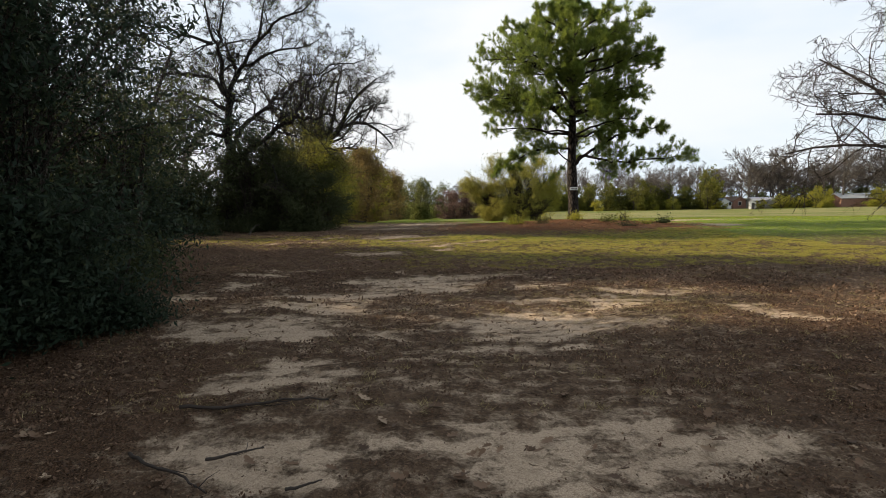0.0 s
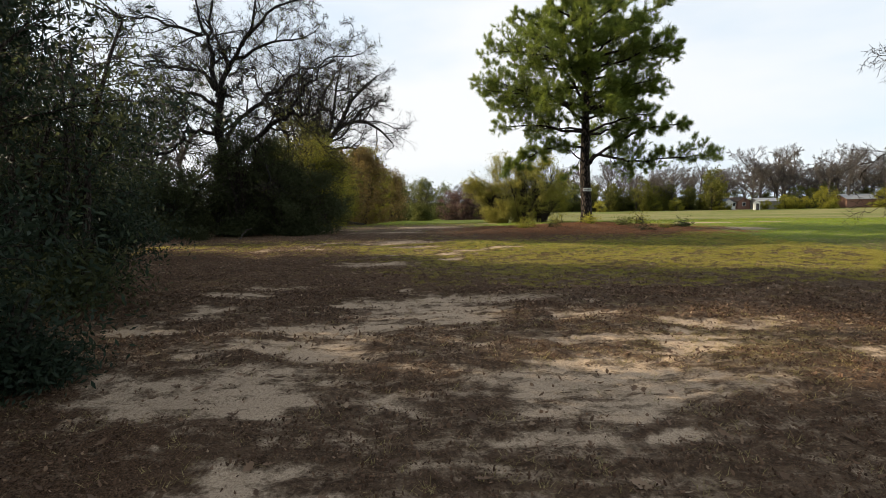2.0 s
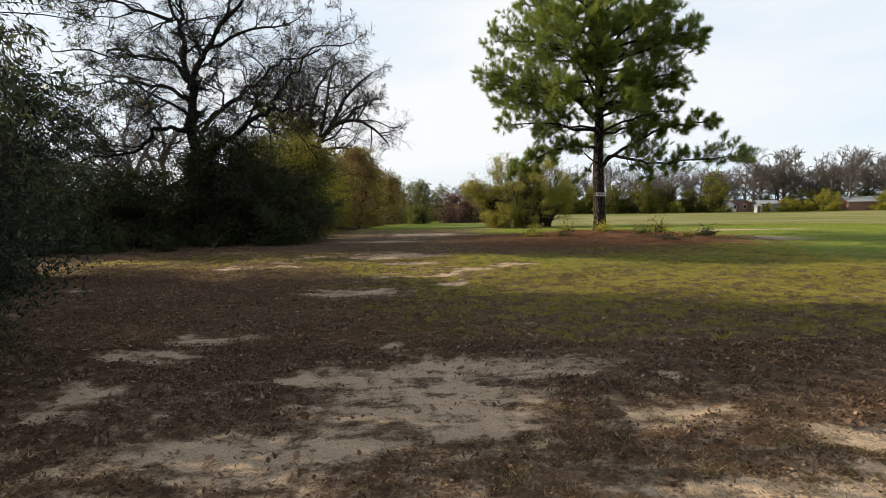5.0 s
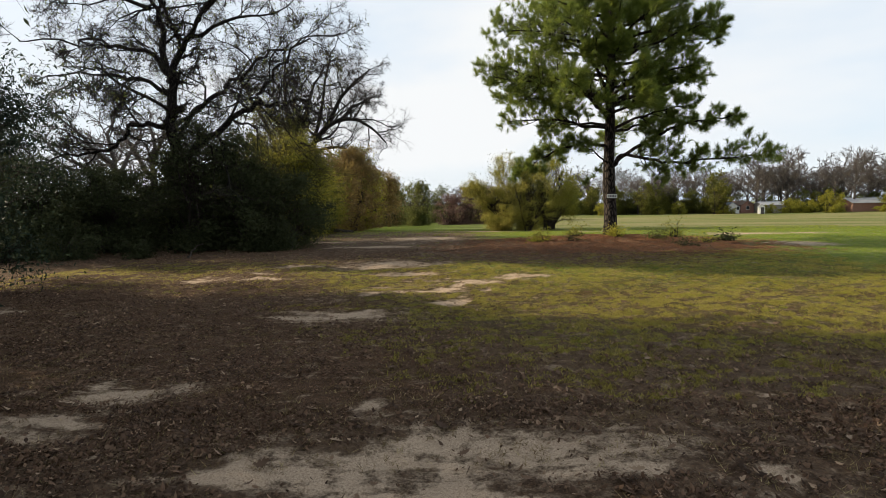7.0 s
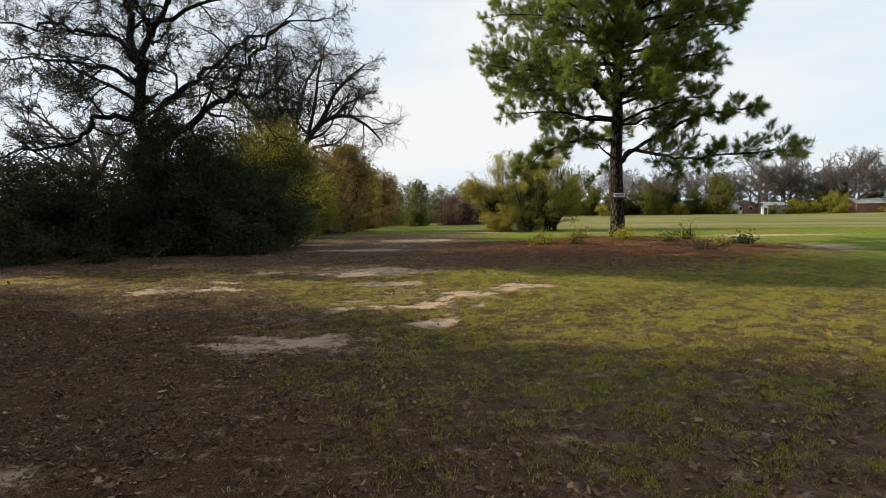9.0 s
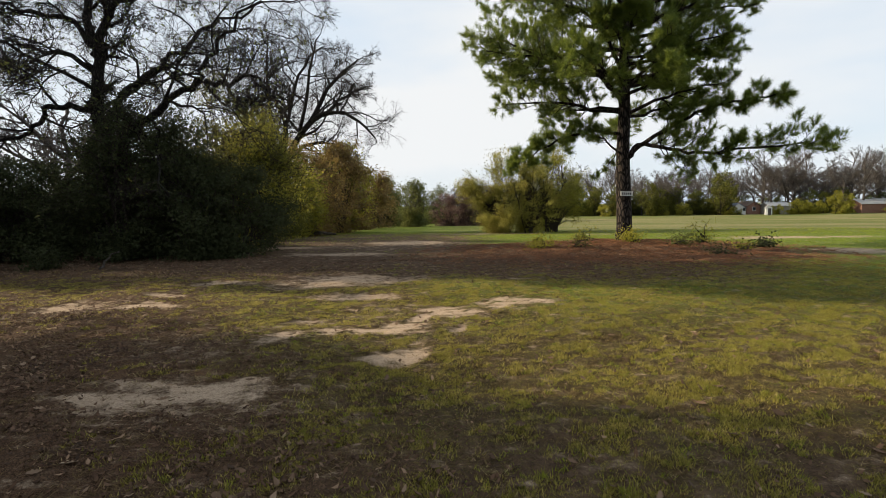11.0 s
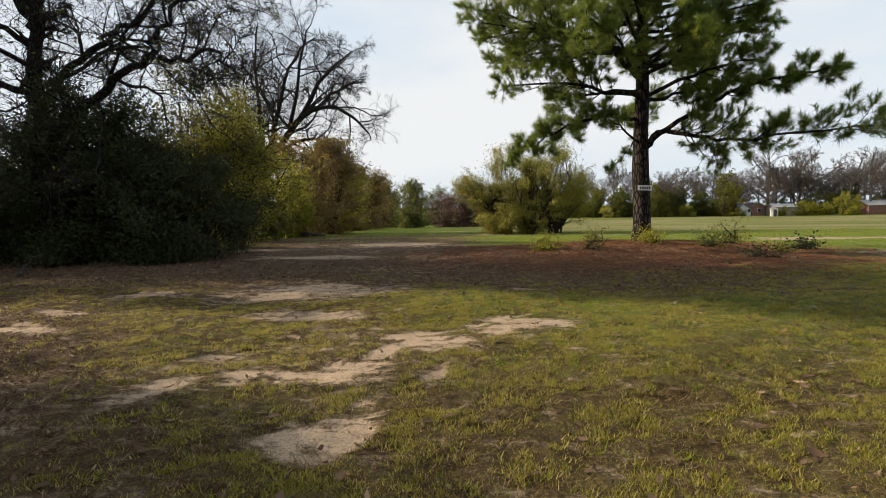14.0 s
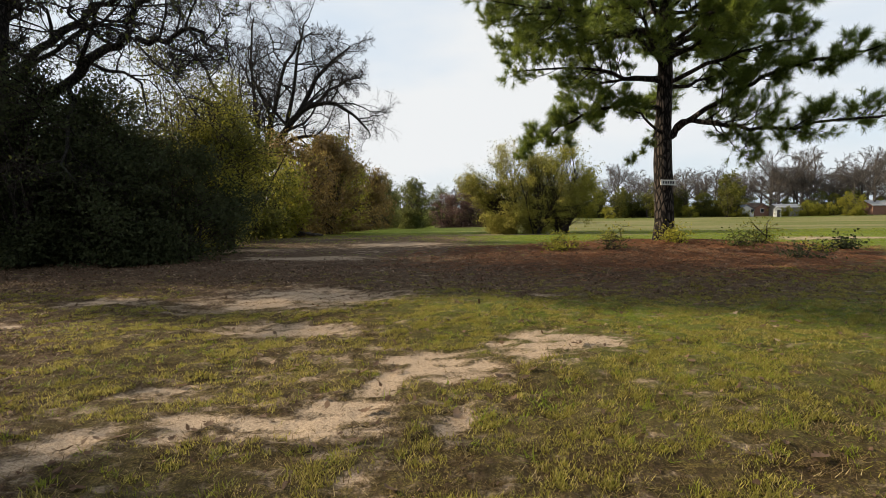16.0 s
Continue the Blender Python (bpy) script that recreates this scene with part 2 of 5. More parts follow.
    relief = k.math("MULTIPLY", relief, k.math("SUBTRACT", 1.0, k.math("MULTIPLY", sand, 0.75)))
    return k.surface(c, 0.95, k.bump(relief, 0.9, 0.03), specular=0.08)


M_GROUND = ground_material()


# ---- building tools ----
def quick_mesh(name, verts, faces, material):
    """A mesh from an (n, 3) array and an (m, k) array of corners, all faces of k corners."""
    me = bpy.data.meshes.new(name)
    verts, faces = np.asarray(verts, np.float32), np.asarray(faces, np.int32)
    k = faces.shape[1]
    me.vertices.add(len(verts))
    me.vertices.foreach_set("co", verts.ravel())
    me.loops.add(faces.size)
    me.loops.foreach_set("vertex_index", faces.ravel())
    me.polygons.add(len(faces))
    me.polygons.foreach_set("loop_start", np.arange(0, faces.size, k, dtype=np.int32))
    me.update(calc_edges=True)
    me.materials.append(material)
    return me


def child(name, me, parent, label=""):
    ob = new(name, me)
    ob.parent = parent
    return tagged(ob, label)


def part(name, bm, material, parent, label=""):
    me = bpy.data.meshes.new(name)
    bm.to_mesh(me)
    bm.free()
    me.materials.append(material)
    return child(name, me, parent, label)


def smooth(me):
    me.polygons.foreach_set("use_smooth", np.ones(len(me.polygons), bool))
    return me


def grow(rng, p, d, length, radius, level, spec, out):
    """A limb and, by spec, its side branches: adds (points, radii, level) for each to out."""
    s = spec[level]
    n = s.get("n", 5)
    pts, radii = [p.copy()], [radius]
    step, end = length / n, s.get("tip", 0.25)
    for i in range(n):
        w = s.get("wobble", 0.2)
        d = (d + Vector((rng.gauss(0, w), rng.gauss(0, w), rng.gauss(0, w))) + Vector((0, 0, s.get("pull", 0.0)))).normalized()
        p = p + d * step
        pts.append(p)
        radii.append(radius * (1 - (1 - end) * (i + 1) / n))
    out.append((pts, radii, level))
    if level + 1 < len(spec):
        branch_out(rng, pts, radii, length, level, spec, out)


def branch_out(rng, pts, radii, length, level, spec, out):
    """Side branches along a limb that is already there."""
    s, n = spec[level], len(pts) - 1
    kids = s["kids"]
    for j in range(kids):
        f = s.get("from", 0.3) + (1 - s.get("from", 0.3)) * (j + rng.random()) / kids
        i = min(int(f * n), n - 1)
        u = f * n - i
        at = pts[i].lerp(pts[i + 1], min(u, 1))
        along = (pts[i + 1] - pts[i]).normalized()
        side = along.cross(Vector((rng.gauss(0, 1), rng.gauss(0, 1), rng.gauss(0, 1))))
        if side.length < 1e-4:
            continue
        a = radians(s.get("angle", 50) + rng.gauss(0, 12))
        way = (along * math.cos(a) + side.normalized() * math.sin(a)).normalized()
        size = length * s.get("ratio", 0.5) * (0.6 + 0.7 * rng.random()) * (1.15 - 0.55 * f)
        grow(rng, at, way, size, max(radii[i] * s.get("thin", 0.55), s.get("least", 0.004)), level + 1, spec, out)


def smooth_path(rng, raw, jitter=0.03):
    """A rounded, slightly crooked line through the points."""
    raw, fine = [Vector(p) for p in raw], []
    for i in range(len(raw) - 1):
        p0, p1, p2, p3 = raw[max(i - 1, 0)], raw[i], raw[i + 1], raw[min(i + 2, len(raw) - 1)]
        for u in (0, 0.33, 0.67):
            q = 0.5 * (2 * p1 + (p2 - p0) * u + (2 * p0 - 5 * p1 + 4 * p2 - p3) * u * u + (3 * p1 - p0 - 3 * p2 + p3) * u ** 3)
            fine.append(q + Vector((rng.gauss(0, jitter), rng.gauss(0, jitter), rng.gauss(0, jitter))))
    fine.append(raw[-1])
    return fine


def tubes(limbs, sides=5):
    """Round limbs as arrays of verts and quads; limbs: (points, radii, level)."""
    vs, fs, base = [], [], 0
    groups = {}
    for pts, radii, level in limbs:
        groups.setdefault(len(pts), []).append((pts, radii))
    for m, items in groups.items():
        p = np.array([[tuple(q) for q in it[0]] for it in items], float)
        r = np.array([it[1] for it in items], float)
        d = np.gradient(p, axis=1)
        d /= np.linalg.norm(d, axis=2, keepdims=True) + 1e-9
        ref = np.where(np.abs(d[:, :1, 2:3]) < 0.75, np.array([0, 0, 1.0]), np.array([1.0, 0, 0]))
        u = np.cross(d, np.broadcast_to(ref, d.shape))
        u /= np.linalg.norm(u, axis=2, keepdims=True) + 1e-9
        v = np.cross(d, u)
        a = np.arange(sides) * 2 * np.pi / sides
        ring = p[:, :, None] + r[:, :, None, None] * (u[:, :, None] * np.cos(a)[:, None] + v[:, :, None] * np.sin(a)[:, None])
        vs.append(ring.reshape(-1, 3))
        i, j, k = np.meshgrid(np.arange(len(items)), np.arange(m - 1), np.arange(sides), indexing="ij")
        k2 = (k + 1) % sides
        q = base + (i * m + j) * sides
        fs.append(np.stack([q + k, q + k2, q + sides + k2, q + sides + k], -1).reshape(-1, 4))
        base += len(items) * m * sides
    return np.concatenate(vs), np.concatenate(fs)


def limb_mesh(name, limbs, material, sides=5):
    v, f = tubes(limbs, sides)
    return smooth(quick_mesh(name, v, f, material))


def stuff(ob):
    return tagged(ob, kind="stuff")


def leaf_mesh(name, rs, centres, length, width, material, droop=0.0, aim=None, spread=1.0):
    """Small folded leaves at the centres; aim: the way each one points, blurred by spread."""
    n = len(centres)
    u = rs.normal(size=(n, 3)) * spread
    if aim is not None:
        u += aim
    u[:, 2] -= droop
    u /= np.linalg.norm(u, axis=1, keepdims=True) + 1e-9
    w = np.cross(u, rs.normal(size=(n, 3)))
    w /= np.linalg.norm(w, axis=1, keepdims=True) + 1e-9
    nrm = np.cross(u, w)
    size = (0.65 + 0.7 * rs.random(n))[:, None]
    l, h = length * size, width * size * 0.5
    c = np.asarray(centres)
    v = np.stack([c, c + u * l * 0.45 + w * h + nrm * h * 0.35, c + u * l, c + u * l * 0.45 - w * h + nrm * h * 0.35], 1).reshape(-1, 3)
    return quick_mesh(name, v, np.arange(4 * n).reshape(n, 4), material)


def along_limbs(rs, limbs, count, jitter, levels):
    """Points spread along the limbs of those levels, and the way of the limb there."""
    a, b = [], []
    for pts, radii, level in limbs:
        if level in levels:
            for i in range(len(pts) - 1):
                a.append(tuple(pts[i]))
                b.append(tuple(pts[i + 1]))
    a, b = np.array(a), np.array(b)
    size = np.linalg.norm(b - a, axis=1)
    pick = rs.choice(len(a), count, p=size / size.sum())
    t = rs.random((count, 1))
    p = a[pick] * (1 - t) + b[pick] * t + rs.normal(size=(count, 3)) * jitter
    d = (b - a)[pick] / (size[pick][:, None] + 1e-9)
    return p, d


def ground_z(x, y):
    """The ground's height: level, a low mound round the pine, then a gentle fall away to the far field."""
    x, y = np.asarray(x, float), np.asarray(y, float)
    far = np.clip(y - 28, 0, 75)
    z = -0.028 * far * np.clip(far / 12, 0, 1)
    z = z + 0.27 * np.exp(-((x - 6.6) / 4.6) ** 2 - ((y - 26.2) / 2.6) ** 2)
    near = np.exp(-(np.hypot(x, y - 14) / 30) ** 2)
    z = z + near * (0.025 * np.sin(1.1 * x + 0.7 * y + 0.5) + 0.02 * np.sin(-0.8 * x + 1.7 * y + 2) + 0.012 * np.sin(2.9 * x + 1.3 * y) + 0.01 * np.sin(-2.1 * x + 3.3 * y + 1))
    z = z + 0.25 * (1 - near) * np.sin(0.021 * x + 1.0) * np.sin(0.027 * y + 0.4) * np.clip((y - 30) / 60, 0, 1)
    return z


def gz(x, y):
    return float(ground_z(x, y))


def thing(name, x, y, label, category, group="", turn=0.0):
    ob = new(name)
    ob.empty_display_size = 0.3
    ob.matrix_basis = pose(x, y, gz(x, y), 0, 0, turn)
    return tagged(ob, label, category, group)


# ---- the ground ----
def lines(points):
    """Grid lines whose spacing goes from one given value to the next: (place, spacing) in order."""
    out = [points[0][0]]
    for (a, s0), (b, s1) in zip(points, points[1:]):
        while out[-1] < b - 1e-6:
            f = (out[-1] - a) / (b - a)
            out.append(min(b, out[-1] + s0 + (s1 - s0) * f))
    return np.array(out)


# Bare sand, patch by patch: x, y, half-width, half-depth
SAND_START = [(-0.85, 2.4, 0.44, 0.27), (0.75, 2.45, 0.9, 0.5), (1.35, 2.6, 0.6, 0.33), (-1.22, 3.57, 0.29, 0.37), (-2.1, 5.05, 0.9, 0.28), (-1.9, 5.36, 0.85, 0.22), (-1.6, 6.15, 0.7, 0.3),
              (-1.55, 7.05, 0.83, 0.34), (1.05, 5.4, 0.9, 0.42), (2.8, 7.2, 0.8, 0.25), (2.1, 6.5, 0.85, 0.16), (2.25, 6.06, 0.6, 0.2), (3.92, 5.6, 0.24, 0.2), (-3.6, 7.1, 0.5, 0.26),
              (0.72, 4.92, 0.35, 0.2), (1.03, 4.45, 0.2, 0.13), (0.31, 4.28, 0.55, 0.13), (-1.36, 4.0, 0.2, 0.13), (-0.57, 5.02, 0.32, 0.16), (0.2, 1.0, 2.5, 0.7)]
SAND_PATH = [(-0.42, 7.85, 0.9, 0.55), (-1.7, 7.22, 0.82, 0.25), (-1.33, 6.41, 0.3, 0.21), (-2.04, 6.03, 0.17, 0.2), (-1.33, 5.98, 0.2, 0.16), (-3.3, 9.1, 0.42, 0.26), (-2.9, 9.85, 0.4, 0.26),
             (-3.33, 7.95, 0.22, 0.2), (1.47, 7.6, 0.33, 0.13), (1.44, 6.56, 0.31, 0.09), (2.06, 6.63, 0.26, 0.12), (2.08, 6.3, 0.32, 0.1), (0.28, 6.12, 0.19, 0.1), (0.95, 5.69, 0.29, 0.12),
             (-0.14, 6.38, 0.15, 0.1), (-1.48, 8.42, 0.24, 0.14), (0.72, 8.63, 0.25, 0.14), (-1.0, 8.42, 0.55, 0.27), (-0.82, 9.3, 0.13, 0.1), (0.3, 8.55, 0.85, 0.4), (0.96, 8.3, 0.17, 0.08),
             (1.73, 8.2, 0.16, 0.07), (2.72, 9.65, 0.14, 0.08)]
SAND_GRASS = [(-1.9, 12.72, 0.85, 0.3), (-1.45, 12.85, 0.4, 0.2), (-7.1, 13.6, 0.34, 0.25), (-5.45, 16.79, 0.39, 0.45), (-4.33, 16.52, 0.71, 0.2), (-4.63, 17.65, 0.34, 0.2), (-1.6, 19.3, 1.35, 0.8),
              (-4.0, 19.0, 0.55, 0.28), (-0.9, 17.3, 0.65, 0.32), (0.5, 16.1, 0.55, 0.35), (1.62, 16.65, 0.55, 0.4), (-0.15, 15.2, 0.3, 0.33), (-0.26, 14.87, 0.3, 0.33), (-0.02, 13.95, 0.13, 0.3),
              (-1.38, 15.55, 0.21, 0.15), (-1.5, 14.64, 0.25, 0.3), (-0.87, 14.89, 0.2, 0.16), (0.48, 14.9, 0.13, 0.12), (0.0, 15.77, 0.2, 0.22), (1.82, 19.2, 0.16, 0.2), (-2.16, 13.0, 0.25, 0.08)]
SAND_FAR = [(-0.8, 29.7, 1.5, 1.4), (-2.9, 24.8, 1.5, 0.6), (13.0, 24.1, 1.1, 0.6), (-5.5, 27.5, 1.2, 0.6), (16.0, 31.0, 3.0, 0.8), (9.0, 38.0, 2.0, 0.7), (4.0, 42.0, 3.0, 0.8)]


# Worn places, half sand: x, y, half-width, half-depth
WORN = [(-0.3, 15.8, 2.0, 2.3), (-2.2, 14.4, 1.8, 1.3), (-0.9, 6.6, 3.4, 2.5), (0.0, 3.8, 2.0, 2.2), (-1.6, 12.7, 2.0, 0.9), (-1.6, 19.3, 3.0, 1.3), (0.0, 8.6, 2.4, 1.2), (-1.5, 29.0, 5.0, 3.5)]


def wave(x, y, freq, seed):
    """Smooth wandering values, about -1 to 1, with freq radians a metre and up."""
    rs = np.random.RandomState(seed + 40)
    v = np.zeros(np.shape(x))
    for i in range(7):
        a, f = rs.random() * 6.283, freq * (0.7 + 1.3 * rs.random())
        v = v + np.sin((x * math.cos(a) + y * math.sin(a)) * f + rs.random() * 6.283)
    return v / 3.0


def ground_fields(x, y):
    """Sand, grass, straw and open field, each about 0 to 1, at places x, y."""
    sand = np.full(x.shape, -1.0)
    wx, wy = x + 0.22 * wave(x, y, 2.1, 1) + 0.1 * wave(x, y, 6.3, 2), y + 0.16 * wave(x, y, 2.6, 3) + 0.09 * wave(x, y, 7.1, 4)
    for cx, cy, rx, ry in SAND_START + SAND_PATH + SAND_GRASS + SAND_FAR:
        sand = np.maximum(sand, 0.2 + 1.0 * (1 - np.hypot((wx - cx) / rx, (wy - cy) / ry)))
    sand = np.minimum(sand, 0.62)
    for cx, cy, rx, ry in WORN:
        sand = np.maximum(sand, np.minimum(-0.12, -0.75 + 1.3 * (1 - np.hypot((wx - cx) / rx, (wy - cy) / ry))))
    path = np.exp(-((x - 0.3) / 2.2) ** 2) * np.clip((5.5 - y) / 3.0, 0, 1)
    sand = np.maximum(sand, -0.42 + 0.22 * path + 0.3 * np.clip((9.3 - y) / 2, 0, 1) * np.clip((y - 3.8) / 1.2, 0, 1) * np.exp(-((x + 0.3) / 3.4) ** 4))
    edge = 9.2 + 1.35 * np.clip(-x - 0.2, 0, 4.2) - 0.12 * np.clip(x, 0, 8)
    grass = np.clip((y - edge) / 4.0, 0, 1) ** 0.8 * 0.62
    # shade bands put into the colour: grass and lawn give way to brown litter
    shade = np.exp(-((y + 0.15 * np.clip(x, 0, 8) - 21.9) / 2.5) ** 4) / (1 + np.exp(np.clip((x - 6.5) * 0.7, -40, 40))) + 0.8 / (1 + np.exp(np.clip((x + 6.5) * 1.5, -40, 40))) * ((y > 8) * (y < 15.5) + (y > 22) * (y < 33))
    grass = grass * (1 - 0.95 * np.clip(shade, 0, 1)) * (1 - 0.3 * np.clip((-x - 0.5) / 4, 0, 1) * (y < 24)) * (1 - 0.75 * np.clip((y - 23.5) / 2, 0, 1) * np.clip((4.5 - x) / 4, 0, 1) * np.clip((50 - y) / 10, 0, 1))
    dry = 0.5 * np.exp(-((x - 2.6) / 2.0) ** 2 - ((y - 6.3) / 1.1) ** 2)
    grass = np.maximum(grass, dry)
    straw = np.exp(-np.hypot((x - 6.2) / 5.3, (y - 24.5) / 2.9) ** 3)
    grass = np.clip(grass * (1 - 0.9 * straw) + 0.1 * (y > 28), 0, 1)
    field = np.clip((y - 34 + 0.25 * np.clip(x, -5, 10)) / 14, 0, 1) * np.clip((x + 2) / 12, 0, 1)
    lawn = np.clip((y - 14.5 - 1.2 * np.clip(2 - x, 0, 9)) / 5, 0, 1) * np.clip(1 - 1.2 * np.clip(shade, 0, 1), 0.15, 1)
    return sand, grass, straw, field, lawn


def leaf_mould(x, y):
    """Where the soil is dark with rotted leaves: beside the path, and across it from 9 to 16 m on."""
    side = np.clip((np.abs(x - 0.4) - 1.3 - 0.35 * np.clip(y - 4.2, 0, 3)) / 1.2, 0, 1) * np.clip((6.5 - y) / 2, 0, 1)
    across = np.clip((y - 8.4) / 1.2, 0, 1) * np.clip((16.5 + 1.3 * np.clip(-2 - x, 0, 3) - y) / 3, 0, 1) * np.clip((2.5 - x) / 4.5, 0, 1)
    return np.maximum(side, across)


def make_ground():
    gx = lines([(-2500, 400), (-300, 60), (-60, 4), (-14, 0.6), (-7, 0.06), (8, 0.06), (16, 0.6), (60, 4), (300, 60), (2500, 400)])
    gy = lines([(-400, 80), (-20, 4), (0.5, 0.4), (2, 0.06), (20, 0.06), (32, 0.5), (90, 3), (300, 40), (2600, 400)])
    X, Y = np.meshgrid(gx, gy)
    x, y = X.ravel(), Y.ravel()
    z = ground_z(x, y)
    sand, grass, straw, field, lawn = ground_fields(x, y)
    rs = np.random.RandomState(5)
    close = (np.abs(x - 0.5) < 8) & (y > 0.4) & (y < 24)
    z = z + close * (rs.normal(size=len(x)) * 0.006 + 0.012 * wave(x, y, 11.0, 8) * np.clip(0.7 - sand, 0, 1)) - close * 0.022 * np.clip(sand + 0.3, 0, 0.8)
    nx, ny = len(gx), len(gy)
    i, j = np.meshgrid(np.arange(nx - 1), np.arange(ny - 1))
    q = (j * nx + i).ravel()
    me = smooth(quick_mesh("ground", np.stack([x, y, z], 1), np.stack([q, q + 1, q + nx + 1, q + nx], 1), M_GROUND))
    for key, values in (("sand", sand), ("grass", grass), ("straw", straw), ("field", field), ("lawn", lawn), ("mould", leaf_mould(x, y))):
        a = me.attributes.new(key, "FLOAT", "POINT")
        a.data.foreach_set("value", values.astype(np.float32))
    return tagged(new("ground", me), "sandy park ground with leaf litter and thin winter grass", "ground", kind="structure")


make_ground()


# ---- the pine ----
PINE = (6.84, 26.3)


def needle_tufts(name, rs, tips, ways, material, needles=46, length=0.2, width=0.0043):
    """Brushes of long needles at the tips of twigs, as thin triangles."""
    n = len(tips)
    k = needles
    aim = ways[:, None] * 1.0 + rs.normal(size=(n, k, 3)) * 0.6
    aim /= np.linalg.norm(aim, axis=2, keepdims=True)
    base = tips[:, None] - ways[:, None] * (rs.random((n, k, 1)) * 0.14)
    side = np.cross(aim, rs.normal(size=(n, k, 3)))
    side /= np.linalg.norm(side, axis=2, keepdims=True) + 1e-9
    l = length * (0.7 + 0.5 * rs.random((n, k, 1)))
    end = base + aim * l
    end[:, :, 2] -= 0.02
    v = np.stack([base + side * width, base - side * width, end], 2).reshape(-1, 3)
    return quick_mesh(name, v, np.arange(len(v)).reshape(-1, 3), material)


def make_pine():
    tree = thing("pine_tree", *PINE, "tall green pine with dark plated bark and long needles", "tree")
    rng, rs = random.Random(11), np.random.RandomState(11)
    height = 12.7
    heights = [-0.15, 0.0, 0.15, 0.5, 1.2, 2.2, 3.2, 4.5, 6.0, 7.5, 9.0, 10.5, 11.4, 12.2, height]
    pts, radii = [], []
    for h in heights:
        pts.append(Vector((-0.018 * h - 0.06 * math.sin(math.pi * min(max(h, 0), 7) / 7) + 0.02 * math.sin(h * 1.7), 0.05 * math.cos(h * 0.7), h)))
        r = 0.27 * (1 - 0.93 * (max(h, 0) / height) ** 1.15) + 0.05 * math.exp(-max(h, 0) / 0.22)
        radii.append(max(r, 0.02))
    v, f = tubes([(pts, radii, 0)], 14)
    v += rs.normal(size=v.shape) * 0.009
    child("trunk", smooth(quick_mesh("trunk", v, f, M_PINE_BARK)), tree, "dark brown plated pine trunk")

    def at(h):
        for a, b in zip(pts, pts[1:]):
            if a.z <= h <= b.z:
                return a.lerp(b, (h - a.z) / (b.z - a.z))
        return pts[-1].copy()

    def limb(h, path, r, growth=1.0):
        """A limb that leaves the trunk at h; path: steps across, towards the back, up."""
        o = at(h)
        fine = smooth_path(rng, [o] + [o + Vector(p) for p in path])
        return fine, [r * (1 - 0.82 * i / (len(fine) - 1)) for i in range(len(fine))], growth

    limbs = []
    # the low forked limb: a rising arm and a level one
    limbs.append(limb(2.35, [(0.12, -0.1, 0.45), (0.4, -0.35, 0.85), (0.95, -0.9, 1.25), (1.45, -1.5, 1.6), (2.0, -2.2, 1.85), (2.6, -3.0, 1.88), (3.1, -3.6, 1.85)], 0.1, 0.4))
    limbs.append(limb(2.38, [(0.12, -0.1, 0.45), (0.38, -0.3, 0.82), (0.75, -0.65, 0.8), (1.35, -1.2, 0.58), (1.9, -1.8, 0.45), (2.9, -2.6, 0.5), (4.2, -3.5, 0.5)], 0.1, 0.7))
    # the drooping limbs on the sunny side
    limbs.append(limb(3.65, [(-0.6, -0.2, 0.05), (-1.4, -0.4, 0.05), (-2.2, -0.6, -0.2), (-3.0, -0.8, -0.6), (-3.9, -0.9, -1.0)], 0.07, 0.6))
    limbs.append(limb(2.9, [(-0.5, -0.3, 0.35), (-1.0, -0.5, 0.65), (-1.6, -0.8, 0.95)], 0.045))
    limbs.append(limb(3.1, [(-0.4, -0.4, -0.1), (-0.8, -0.7, -0.65), (-1.2, -1.0, -1.0)], 0.028, 0.5))
    # the lower crown
    limbs.append(limb(4.4, [(-1.2, -0.2, 0.05), (-2.4, -0.3, 0.3), (-4.2, -0.2, 0.25)], 0.08))
    limbs.append(limb(4.95, [(-0.6, -0.3, 0.3), (-1.2, -0.5, 0.7), (-2.1, -0.7, 1.0), (-3.3, -0.8, 1.1), (-4.8, -0.8, 1.3)], 0.09))
    limbs.append(limb(5.4, [(-0.45, -0.3, 0.9), (-1.0, -0.6, 1.6), (-1.9, -0.9, 2.1), (-3.0, -1.1, 2.4), (-4.6, -1.0, 2.5)], 0.08))
    limbs.append(limb(4.6, [(-0.8, -1.0, 0.5), (-1.6, -2.1, 0.9), (-2.6, -3.0, 1.0)], 0.07))
    limbs.append(limb(5.6, [(-1.2, 0.9, 0.4), (-2.6, 1.8, 0.6), (-4.0, 2.4, 0.6)], 0.07))
    limbs.append(limb(4.5, [(-0.9, 1.4, 0.3), (-1.8, 3.0, 0.4)], 0.07))
    limbs.append(limb(4.3, [(0.7, -0.8, 0.3), (1.6, -1.5, 0.55), (2.3, -2.0, 0.6)], 0.07))
    limbs.append(limb(4.2, [(0.8, 0.4, 0.2), (1.8, 0.7, 0.5), (2.7, 0.8, 0.7)], 0.07))
    limbs.append(limb(4.3, [(0.5, 1.2, 0.1), (1.0, 2.8, 0.1), (1.3, 4.0, 0.2)], 0.08))
    limbs.append(limb(4.9, [(0.3, -1.5, 0.2), (0.4, -3.0, 0.3)], 0.07))
    limbs.append(limb(5.2, [(1.0, 0.2, 0.5), (2.2, 0.2, 0.9), (3.4, 0.0, 1.1)], 0.08))
    limbs.append(limb(5.3, [(0.7, -0.8, 0.5), (1.5, -1.5, 0.9), (2.4, -1.9, 1.1)], 0.07))
